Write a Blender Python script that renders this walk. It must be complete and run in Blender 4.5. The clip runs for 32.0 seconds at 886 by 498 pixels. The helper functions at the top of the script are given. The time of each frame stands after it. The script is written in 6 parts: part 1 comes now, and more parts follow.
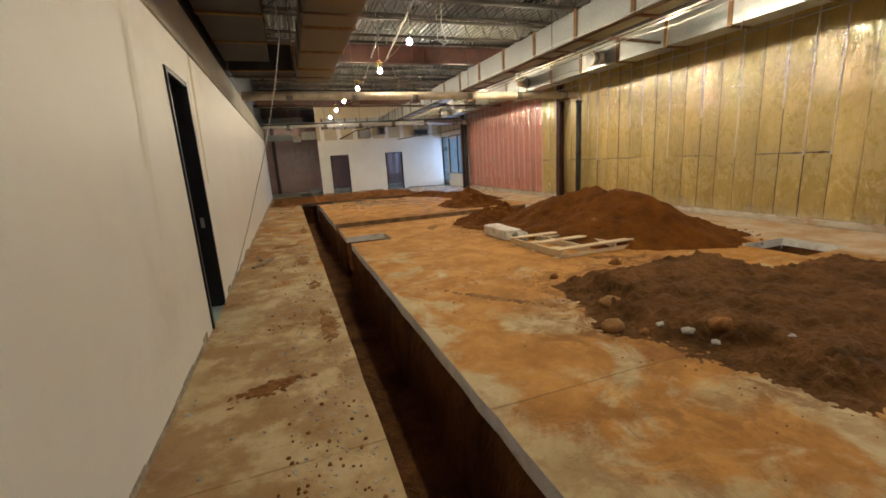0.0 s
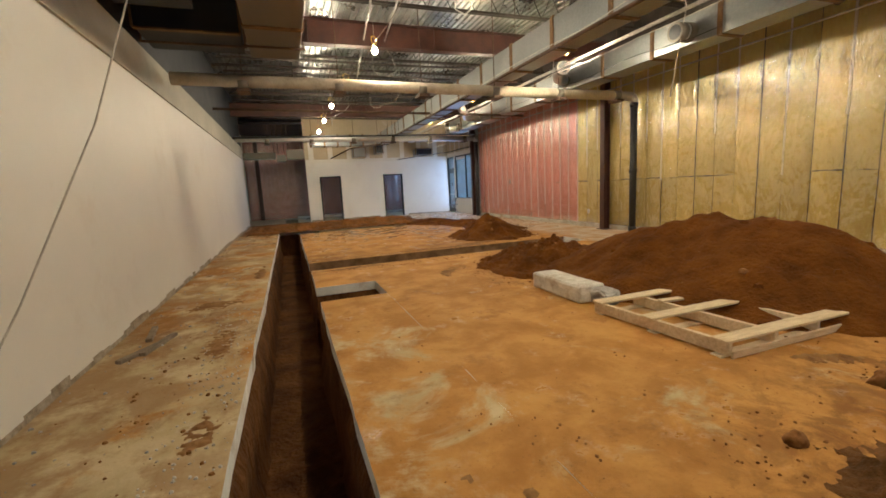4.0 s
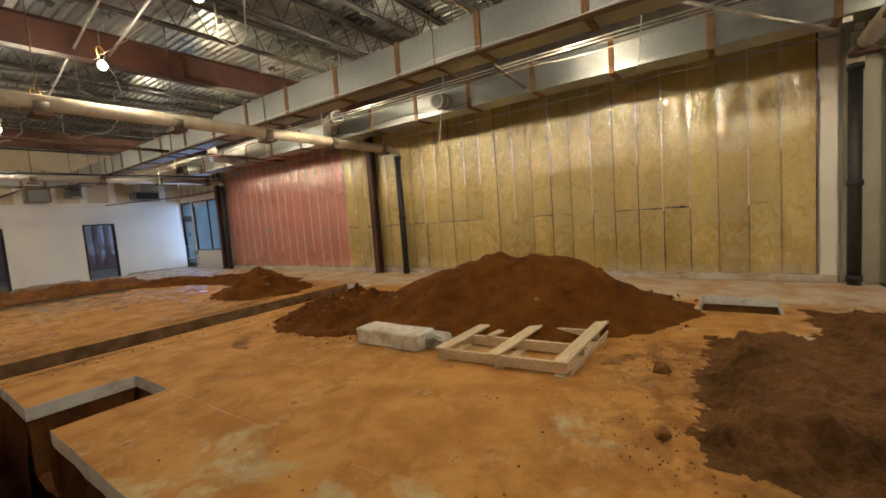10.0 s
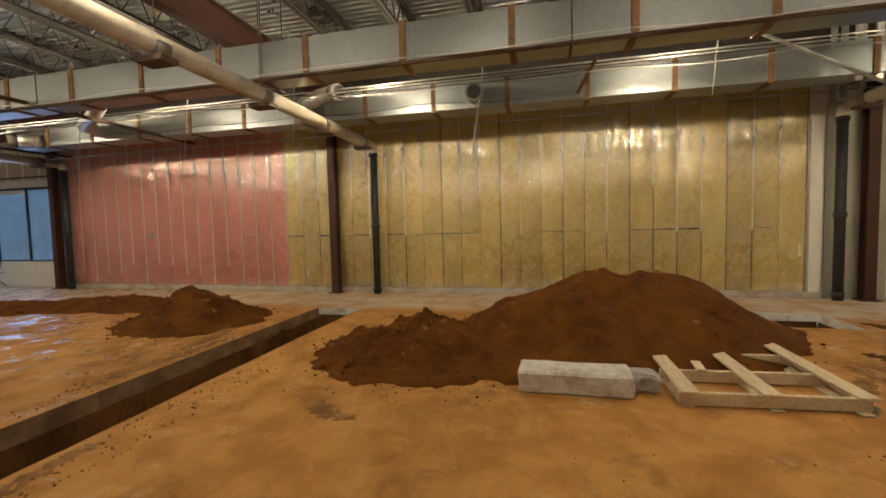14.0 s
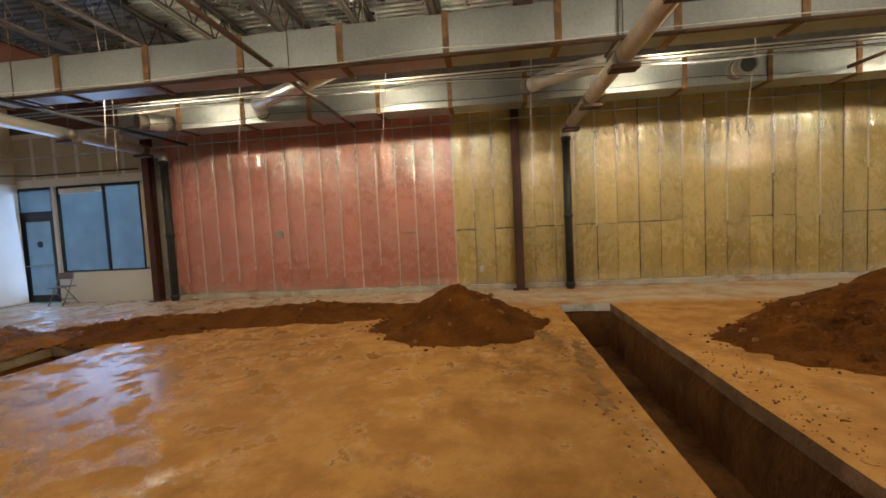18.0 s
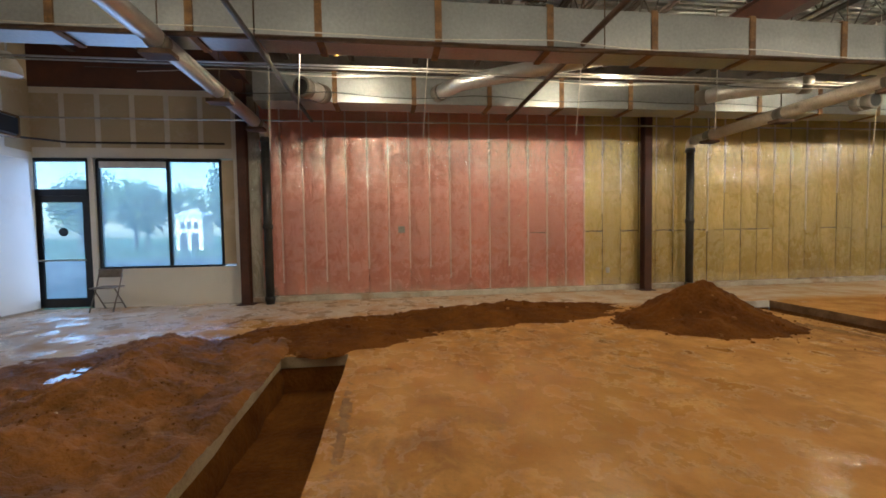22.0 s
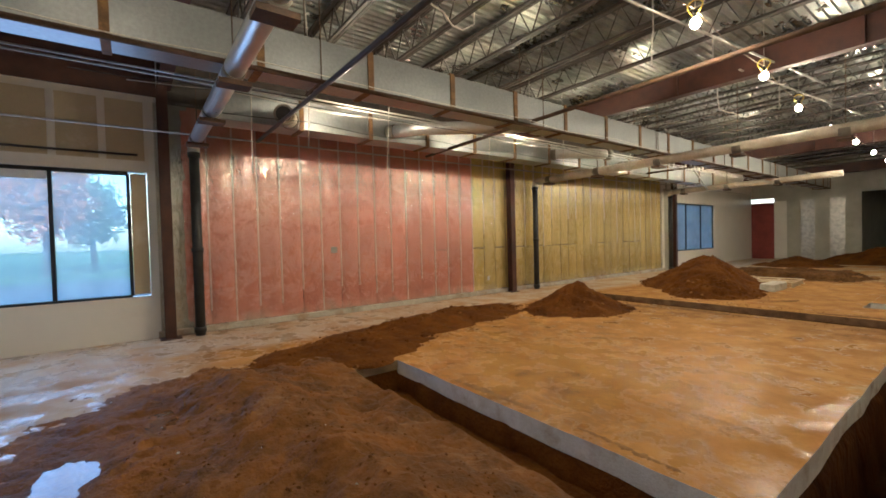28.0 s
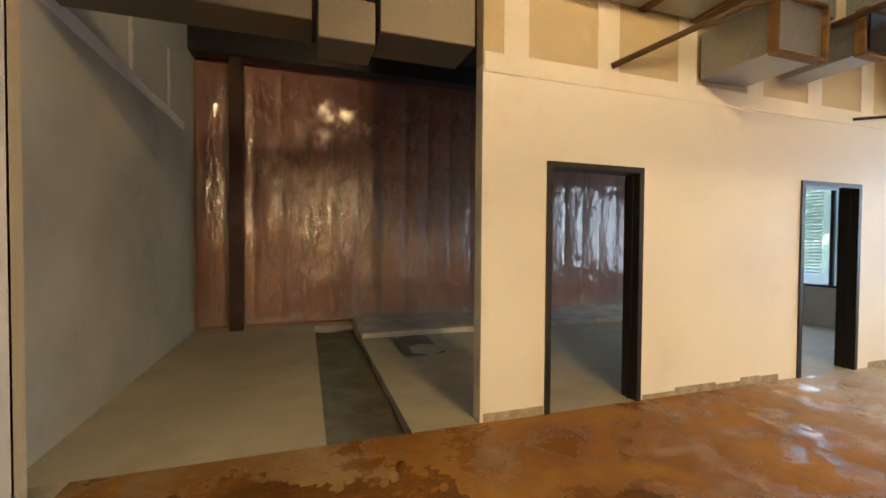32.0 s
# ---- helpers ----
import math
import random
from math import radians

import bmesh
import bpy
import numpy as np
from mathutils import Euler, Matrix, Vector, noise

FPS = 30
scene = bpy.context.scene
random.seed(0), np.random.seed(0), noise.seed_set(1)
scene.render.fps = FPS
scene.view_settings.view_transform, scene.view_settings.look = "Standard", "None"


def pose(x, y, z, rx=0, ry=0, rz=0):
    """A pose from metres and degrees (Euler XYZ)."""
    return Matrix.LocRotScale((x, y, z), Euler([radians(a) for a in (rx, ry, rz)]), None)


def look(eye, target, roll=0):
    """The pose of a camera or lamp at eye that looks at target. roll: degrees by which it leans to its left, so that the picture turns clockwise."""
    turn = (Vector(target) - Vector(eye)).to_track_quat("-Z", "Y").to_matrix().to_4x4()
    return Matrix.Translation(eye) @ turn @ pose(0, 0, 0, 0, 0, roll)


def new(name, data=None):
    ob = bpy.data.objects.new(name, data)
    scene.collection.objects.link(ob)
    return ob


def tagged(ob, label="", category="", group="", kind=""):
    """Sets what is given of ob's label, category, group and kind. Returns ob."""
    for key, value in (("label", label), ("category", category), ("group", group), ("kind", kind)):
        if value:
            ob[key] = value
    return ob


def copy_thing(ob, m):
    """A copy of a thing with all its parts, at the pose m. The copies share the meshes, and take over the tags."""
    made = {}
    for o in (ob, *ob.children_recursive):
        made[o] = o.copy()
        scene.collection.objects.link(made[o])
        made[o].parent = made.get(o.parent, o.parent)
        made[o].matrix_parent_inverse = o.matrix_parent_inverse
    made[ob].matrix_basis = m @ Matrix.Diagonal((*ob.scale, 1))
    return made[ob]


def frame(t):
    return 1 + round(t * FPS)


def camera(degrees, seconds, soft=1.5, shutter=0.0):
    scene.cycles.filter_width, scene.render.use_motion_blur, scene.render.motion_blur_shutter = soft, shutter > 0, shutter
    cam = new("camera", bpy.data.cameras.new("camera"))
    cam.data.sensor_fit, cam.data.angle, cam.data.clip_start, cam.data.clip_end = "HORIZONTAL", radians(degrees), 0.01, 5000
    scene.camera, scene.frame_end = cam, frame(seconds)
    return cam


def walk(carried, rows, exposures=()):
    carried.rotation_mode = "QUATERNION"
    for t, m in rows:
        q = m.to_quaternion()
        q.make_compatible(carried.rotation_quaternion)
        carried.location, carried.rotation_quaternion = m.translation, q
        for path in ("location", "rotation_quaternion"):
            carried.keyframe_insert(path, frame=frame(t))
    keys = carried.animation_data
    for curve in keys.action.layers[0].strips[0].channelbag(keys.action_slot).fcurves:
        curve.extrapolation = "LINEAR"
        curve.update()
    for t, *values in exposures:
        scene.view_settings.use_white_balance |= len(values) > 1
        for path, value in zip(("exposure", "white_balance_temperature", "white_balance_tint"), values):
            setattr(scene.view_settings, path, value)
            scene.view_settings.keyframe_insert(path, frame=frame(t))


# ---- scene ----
cam = camera(93.8, 32.0, soft=1.7)
PATH = [
    (0, (-0.185, -0.049, 1.643), (0.467, 1.793, 1.217), -3.5),
    (0.5, (-0.122, 0.133, 1.569), (0.381, 2.028, 1.18), -1.8),
    (1, (-0.183, 0.505, 1.538), (0.439, 2.367, 1.156), -2.4),
    (1.5, (-0.126, 0.954, 1.525), (0.454, 2.842, 1.212), -1.9),
    (2, (-0.146, 1.532, 1.528), (0.401, 3.426, 1.194), -1.3),
    (2.5, (-0.04, 2.093, 1.488), (0.498, 3.995, 1.186), -3),
    (3, (0.09, 2.582, 1.457), (0.686, 4.475, 1.204), -1.6),
    (3.5, (0.306, 2.987, 1.429), (0.917, 4.87, 1.134), -1.9),
    (4, (0.609, 3.209, 1.412), (1.284, 5.068, 1.113), -3),
    (4.5, (0.982, 3.416, 1.351), (1.092, 5.384, 1.014), 0.2),
    (6.5, (1.146, 3.998, 1.565), (1.41, 5.97, 1.357), 1.2),
    (7, (1.157, 3.933, 1.574), (2.009, 5.735, 1.416), -0.1),
    (7.5, (1.112, 3.876, 1.618), (2.153, 5.578, 1.48), -0.7),
    (8, (1.081, 3.891, 1.599), (2.111, 5.6, 1.461), 2),
    (8.5, (1.051, 3.926, 1.543), (1.938, 5.717, 1.475), 0.7),
    (9, (0.711, 3.917, 1.468), (1.766, 5.614, 1.369), -3.8),
    (9.5, (0.257, 3.925, 1.543), (1.613, 5.38, 1.335), -1.6),
    (10, (0.09, 4.059, 1.534), (1.72, 5.206, 1.369), -4.3),
    (10.5, (0.004, 4.349, 1.539), (1.752, 5.308, 1.385), -2),
    (11, (0.095, 4.608, 1.555), (1.902, 5.463, 1.498), -3.1),
    (11.5, (0.121, 4.927, 1.568), (1.96, 5.713, 1.538), -0.5),
    (12, (-0.036, 5.369, 1.524), (1.867, 5.955, 1.342), -0.7),
    (12.5, (-0.12, 5.853, 1.556), (1.78, 6.469, 1.466), -2.3),
    (13, (-0.135, 6.489, 1.54), (1.772, 7.074, 1.394), -1.9),
    (13.5, (-0.081, 7.103, 1.507), (1.841, 7.644, 1.388), -2.2),
    (14, (-0.11, 7.761, 1.527), (1.833, 8.221, 1.413), -1.4),
    (14.5, (-0.113, 8.403, 1.48), (1.824, 8.876, 1.326), -0.9),
    (16.5, (-0.314, 10.952, 1.556), (1.677, 11.068, 1.415), -1.3),
    (17, (-0.243, 11.598, 1.54), (1.744, 11.784, 1.415), -1.8),
    (17.5, (-0.185, 12.272, 1.513), (1.794, 12.505, 1.341), -3.3),
    (18, (-0.256, 13.046, 1.481), (1.726, 13.28, 1.365), -2.9),
    (18.5, (-0.238, 13.735, 1.421), (1.745, 13.949, 1.264), -2.7),
    (19, (-0.217, 14.415, 1.433), (1.768, 14.633, 1.321), -2.9),
    (19.5, (-0.171, 15.009, 1.456), (1.821, 15.062, 1.291), -1.2),
    (20, (-0.091, 15.66, 1.442), (1.906, 15.765, 1.405), -1.3),
    (20.5, (-0.088, 16.296, 1.412), (1.911, 16.283, 1.331), -1.1),
    (21, (-0.027, 16.886, 1.39), (1.971, 16.875, 1.311), -1.9),
    (21.5, (-0.004, 17.548, 1.406), (1.987, 17.439, 1.252), -1.4),
    (22, (0.104, 18.188, 1.402), (2.086, 17.933, 1.316), -0.9),
    (22.5, (0.155, 18.785, 1.433), (2.118, 18.402, 1.413), -3.6),
    (23, (0.237, 19.369, 1.533), (2.187, 18.929, 1.466), -6.1),
    (23.5, (0.291, 20.021, 1.56), (2.151, 19.287, 1.515), -3),
    (24, (0.172, 20.593, 1.566), (1.997, 19.788, 1.426), -4.8),
    (24.5, (0.172, 21.061, 1.603), (1.957, 20.171, 1.452), -2.6),
    (25, (0.046, 21.314, 1.715), (1.572, 20.032, 1.549), -3),
    (25.5, (0.075, 21.436, 1.667), (1.43, 19.972, 1.531), -1.9),
    (27.5, (0.016, 21.436, 1.642), (1.36, 19.955, 1.643), -0.6),
    (28, (0.063, 21.484, 1.619), (1.669, 20.293, 1.573), -1.5),
    (28.5, (0.135, 21.484, 1.585), (2.042, 20.885, 1.513), -2.3),
    (29, (0.283, 21.557, 1.53), (2.28, 21.667, 1.475), -2.7),
    (29.5, (0.394, 21.6, 1.511), (2.322, 22.123, 1.412), -1),
    (30, (0.416, 21.628, 1.523), (2.246, 22.427, 1.41), -0.7),
    (30.5, (0.389, 21.681, 1.532), (2.007, 22.854, 1.452), -1.2),
    (31, (0.353, 21.711, 1.512), (1.663, 23.221, 1.45), -1.5),
    (31.5, (0.309, 21.749, 1.506), (1.303, 23.484, 1.457), -0.2),
    (32, (0.215, 21.804, 1.5), (0.844, 23.702, 1.456), 0.4),
]
EXPOSURE = [(0, 2.25, 5200, 10), (4, 2.27, 5200, 10), (7, 2.03, 5200, 10), (9, 1.98, 5200, 10), (13, 1.81, 5200, 10), (17, 1.87, 5200, 10), (21, 1.83, 5000, 10), (25, 2.15, 5200, 10), (28, 2.15, 5000, 10), (30, 2.03, 5800, 10), (31, 2.4, 6300, 10), (32, 3.05, 7000, 10)]
walk(cam, [(t, look(eye, target, roll)) for t, eye, target, roll in PATH], exposures=EXPOSURE)

# ---------------------------------------------------------------- light
world = bpy.data.worlds.new("sky")
scene.world = world
world.use_nodes = True
_n = world.node_tree.nodes
_sky = _n.new("ShaderNodeTexSky")
_sky.sky_type, _sky.sun_disc = "NISHITA", False
_sky.sun_elevation, _sky.sun_rotation = radians(24), radians(250)
_sky.air_density, _sky.dust_density = 1.3, 1.5
world.node_tree.links.new(_sky.outputs[0], _n["Background"].inputs[0])
_n["Background"].inputs[1].default_value = 0.15
sun_data = bpy.data.lights.new("sun", "SUN")
sun_data.energy, sun_data.angle, sun_data.color = 3.0, radians(12), (1, 0.93, 0.84)
sun = new("sun", sun_data)
sun.matrix_world = look((-60, 25, 30), (0, 0, 0))

for _y, _z, _wy, _wz, _p in ((22.68, 1.84, 2.2, 2.0, 8), (24.48, 1.5, 0.8, 2.6, 3), (-0.55, 1.9, 4.2, 2.0, 3), (27.1, 1.8, 3.0, 2.0, 7)):
    _d = bpy.data.lights.new("window_light", "AREA")
    _d.shape, _d.size, _d.size_y, _d.energy, _d.color = "RECTANGLE", _wy, _wz, _p, (0.56, 0.72, 1.0)
    new("window_light", _d).matrix_world = look((8.97, _y, _z), (0, _y, _z - 0.4))

# plan, metres: x to the storefront side, y along the hall
XL, XR, YN, YS = -1.16, 9.0, 24.9, -8.2      # faces of the west, east, north and south walls
T0, T1 = 0.165, 0.87                         # long trench
DECK = 5.35
PITCH = 0.435                                # stud spacing behind the plastic

# ---------------------------------------------------------------- materials
def node_mat(name):
    m = bpy.data.materials.new(name)
    m.use_nodes = True
    return m, m.node_tree.nodes, m.node_tree.links, m.node_tree.nodes["Principled BSDF"]


def surface(name, dark, light, scale=3.0, rough=0.6, metal=0.0, bump=0.2, fine=60.0, stretch=(1, 1, 1), third=None,
            spread=(0.35, 0.65), rough_var=0.15, coat=0.0, vary=0.0, coat_rough=0.15, third_scale=0.6, third_edge=(0.5, 0.62), depth=0.01, grain=0.35, spec=0.5):
    """Two scales of noise in world metres: blotches between two colours, an optional third stain, fine relief."""
    m, n, l, b = node_mat(name)
    geo = n.new("ShaderNodeNewGeometry")
    mp = n.new("ShaderNodeMapping")
    mp.inputs["Scale"].default_value = stretch
    l.new(geo.outputs["Position"], mp.inputs["Vector"])

    def noise_of(s, detail=6, r=0.6):
        t = n.new("ShaderNodeTexNoise")
        t.inputs["Scale"].default_value, t.inputs["Detail"].default_value, t.inputs["Roughness"].default_value = s, detail, r
        l.new(mp.outputs[0], t.inputs["Vector"])
        return t

    def ramp(src, a, c, e0, e1):
        r = n.new("ShaderNodeValToRGB")
        r.color_ramp.elements[0].position, r.color_ramp.elements[1].position = e0, e1
        r.color_ramp.elements[0].color, r.color_ramp.elements[1].color = (*a, 1), (*c, 1)
        l.new(src, r.inputs[0])
        return r

    big, small = noise_of(scale), noise_of(fine, 3)
    col = ramp(big.outputs[0], dark, light, *spread).outputs[0]
    mix = n.new("ShaderNodeMix")
    mix.data_type, mix.blend_type = "RGBA", "OVERLAY"
    mix.inputs[0].default_value = grain
    grey = ramp(small.outputs[0], (0.25,) * 3, (0.75,) * 3, 0.3, 0.7)
    l.new(col, mix.inputs[6]), l.new(grey.outputs[0], mix.inputs[7])
    col = mix.outputs[2]
    if third:
        st = noise_of(third_scale, 8, 0.7)
        f = ramp(st.outputs[0], (0, 0, 0), (1, 1, 1), *third_edge)
        m3 = n.new("ShaderNodeMix")
        m3.data_type = "RGBA"
        l.new(f.outputs[0], m3.inputs[0]), l.new(col, m3.inputs[6])
        m3.inputs[7].default_value = (*third, 1)
        col = m3.outputs[2]
    if vary:
        info = n.new("ShaderNodeObjectInfo")
        mr = n.new("ShaderNodeMapRange")
        mr.inputs[3].default_value, mr.inputs[4].default_value = 1 - vary, 1 + vary
        l.new(info.outputs["Random"], mr.inputs[0])
        hs = n.new("ShaderNodeHueSaturation")
        l.new(mr.outputs[0], hs.inputs["Value"]), l.new(col, hs.inputs["Color"])
        col = hs.outputs[0]
    l.new(col, b.inputs["Base Color"])
    rr = n.new("ShaderNodeMapRange")
    rr.inputs[3].default_value, rr.inputs[4].default_value = max(rough - rough_var, 0.02), min(rough + rough_var, 1)
    l.new(big.outputs[0], rr.inputs[0]), l.new(rr.outputs[0], b.inputs["Roughness"])
    b.inputs["Metallic"].default_value, b.inputs["Specular IOR Level"].default_value = metal, spec
    b.inputs["Coat Weight"].default_value, b.inputs["Coat Roughness"].default_value = coat, coat_rough
    bp = n.new("ShaderNodeBump")
    bp.inputs["Strength"].default_value, bp.inputs["Distance"].default_value = bump, depth
    add = n.new("ShaderNodeMath")
    l.new(big.outputs[0], add.inputs[0]), l.new(small.outputs[0], add.inputs[1])
    l.new(add.outputs[0], bp.inputs["Height"]), l.new(bp.outputs[0], b.inputs["Normal"])
    return m


def glowing(name, colour, strength):
    m, n, l, b = node_mat(name)
    b.inputs["Base Color"].default_value = (*colour, 1)
    b.inputs["Emission Color"].default_value, b.inputs["Emission Strength"].default_value = (*colour, 1), strength
    return m


def floor_material():
    """Concrete slab smeared with red clay, wet in patches."""
    m, n, l, b = node_mat("clay-stained concrete")
    geo = n.new("ShaderNodeNewGeometry")

    def nz(s, d=8, r=0.62, dist=0.0):
        t = n.new("ShaderNodeTexNoise")
        t.inputs["Scale"].default_value, t.inputs["Detail"].default_value, t.inputs["Roughness"].default_value = s, d, r
        t.inputs["Distortion"].default_value = dist
        l.new(geo.outputs["Position"], t.inputs["Vector"])
        return t.outputs[0]

    def rng(src, a, c, lo=0.0, hi=1.0):
        r = n.new("ShaderNodeMapRange")
        r.interpolation_type = "SMOOTHSTEP"
        for k, v in zip((1, 2, 3, 4), (a, c, lo, hi)):
            r.inputs[k].default_value = v
        l.new(src, r.inputs[0])
        return r.outputs[0]

    def mixc(f, a, c):
        x = n.new("ShaderNodeMix")
        x.data_type = "RGBA"
        l.new(f, x.inputs[0])
        for k, v in ((6, a), (7, c)):
            if isinstance(v, tuple):
                x.inputs[k].default_value = (*v, 1)
            else:
                l.new(v, x.inputs[k])
        return x.outputs[2]

    def math_of(op, a, c):
        x = n.new("ShaderNodeMath")
        x.operation = op
        for k, v in ((0, a), (1, c)):
            if isinstance(v, (int, float)):
                x.inputs[k].default_value = v
            else:
                l.new(v, x.inputs[k])
        return x.outputs[0]

    sep = n.new("ShaderNodeSeparateXYZ")
    l.new(geo.outputs["Position"], sep.inputs[0])
    mid, fine = nz(1.1, 9, 0.68, 0.6), nz(35, 4)
    con = mixc(rng(nz(2.3), 0.35, 0.65), (0.45, 0.345, 0.175), (0.58, 0.46, 0.265))
    east = rng(sep.outputs[0], 0.0, 1.6, -0.13, 0.10)
    north = rng(sep.outputs[1], 0.0, 12.0, -0.06, 0.13)
    clay_f = rng(math_of("ADD", math_of("ADD", mid, east), north), 0.45, 0.58)
    clay = mixc(rng(nz(2.0, 10, 0.64, 0.25), 0.33, 0.67), (0.36, 0.165, 0.029), (0.53, 0.28, 0.066))
    col = mixc(clay_f, con, clay)
    dark_f = rng(nz(1.5, 11, 0.7, 0.2), 0.54, 0.66)
    col = mixc(math_of("MULTIPLY", dark_f, 0.42), col, (0.17, 0.068, 0.02))
    speck = rng(nz(7, 5, 0.75), 0.64, 0.74)
    col = mixc(math_of("MULTIPLY", speck, 0.34), col, (0.10, 0.042, 0.014))
    grit = rng(nz(24, 6, 0.72), 0.56, 0.68)
    col = mixc(math_of("MULTIPLY", grit, 0.30), col, (0.16, 0.075, 0.026))
    chalk = rng(nz(5.5, 9, 0.74), 0.58, 0.72)
    col = mixc(math_of("MULTIPLY", chalk, 0.26), col, (0.60, 0.44, 0.24))
    # a sawn joint across the slab, half filled with dirt
    joint = rng(math_of("ABSOLUTE", math_of("ADD", math_of("SUBTRACT", sep.outputs[1], 2.18), math_of("MULTIPLY", math_of("SUBTRACT", mid, 0.5), 0.05)), 0), 0.004, 0.014, 1.0, 0.0)
    joint = math_of("MULTIPLY", joint, rng(nz(3.5, 4), 0.42, 0.5))
    col = mixc(math_of("MULTIPLY", joint, 0.5), col, (0.14, 0.075, 0.03))
    wob = math_of("MULTIPLY", math_of("SUBTRACT", mid, 0.5), 1.6)
    mire = math_of("MULTIPLY", rng(math_of("ADD", sep.outputs[1], wob), 19.0, 20.0), rng(math_of("ADD", sep.outputs[0], wob), 6.6, 5.4))
    col = mixc(math_of("MULTIPLY", mire, rng(nz(1.3, 8), 0.35, 0.6, 0.35, 0.95)), col, (0.20, 0.082, 0.020))
    wall_side = math_of("MULTIPLY", rng(math_of("ADD", sep.outputs[0], wob), 0.6, -0.4), rng(nz(1.4, 9, 0.7), 0.43, 0.55))
    col = mixc(math_of("MULTIPLY", wall_side, 0.6), col, (0.26, 0.125, 0.036))
    ex = math_of("ADD", sep.outputs[0], wob)
    strip = rng(ex, 6.9, 7.5)
    front = math_of("MULTIPLY", rng(ex, 3.8, 5.6), rng(math_of("ADD", sep.outputs[1], wob), 20.3, 21.6))
    bare = math_of("MAXIMUM", strip, front)
    dust = mixc(rng(nz(1.7, 8), 0.35, 0.68), (0.58, 0.50, 0.40), (0.44, 0.28, 0.15))
    col = mixc(math_of("MULTIPLY", bare, 0.85), col, dust)
    for x, y, r, f in ((3.6, 3.6, 2.3, 0.9), (2.5, 3.1, 1.3, 0.9), (3.0, 1.9, 1.3, 0.9), (4.4, 4.4, 1.2, 0.9), (0.0, 4.3, 0.8, 0.8), (6.4, 2.6, 1.6, 0.8), (4.6, 8.4, 2.6, 0.6), (5.6, 16.5, 2.2, 0.55), (4.3, 12.7, 1.6, 0.6), (2.6, 18.3, 1.5, 0.6), (1.7, 1.5, 1.3, 0.55), (-0.1, 3.3, 1.0, 0.6), (4.4, 15.6, 1.6, 0.6), (-0.2, 8.2, 1.4, 0.6), (1.3, 12.6, 1.2, 0.5)):
        dv = n.new("ShaderNodeVectorMath")
        dv.operation = "DISTANCE"
        dv.inputs[1].default_value = (x, y, 0)
        l.new(geo.outputs["Position"], dv.inputs[0])
        spot = math_of("MULTIPLY", rng(dv.outputs["Value"], 0.2 * r, r, f, 0.0), rng(nz(2.6 + 0.3 * x, 10, 0.72, 0.6), 0.44, 0.60))
        col = mixc(spot, col, (0.20, 0.088, 0.022))
    l.new(col, b.inputs["Base Color"])
    dist = n.new("ShaderNodeVectorMath")
    dist.operation = "DISTANCE"
    dist.inputs[1].default_value = (3.3, 17.2, 0)
    l.new(geo.outputs["Position"], dist.inputs[0])
    pool = rng(dist.outputs["Value"], 0.4, 2.4, 0.10, 0.0)
    wet = rng(math_of("ADD", math_of("ADD", nz(2.6, 8, 0.66), pool), rng(sep.outputs[1], 9.0, 20.0, -0.06, 0.06)), 0.50, 0.64)
    rough = rng(wet, 0, 1, 0.76, 0.17)
    l.new(rng(wet, 0, 1, 0.22, 0.5), b.inputs["Specular IOR Level"])
    l.new(math_of("ADD", rough, math_of("MULTIPLY", fine, 0.10)), b.inputs["Roughness"])
    bp = n.new("ShaderNodeBump")
    bp.inputs["Strength"].default_value, bp.inputs["Distance"].default_value = 0.34, 0.02
    h = math_of("ADD", math_of("MULTIPLY", dark_f, 0.7), math_of("ADD", math_of("MULTIPLY", fine, 0.22), math_of("ADD", math_of("MULTIPLY", mid, 0.6), math_of("MULTIPLY", nz(10, 3), 0.7))))
    l.new(h, bp.inputs["Height"]), l.new(bp.outputs[0], b.inputs["Normal"])
    return m


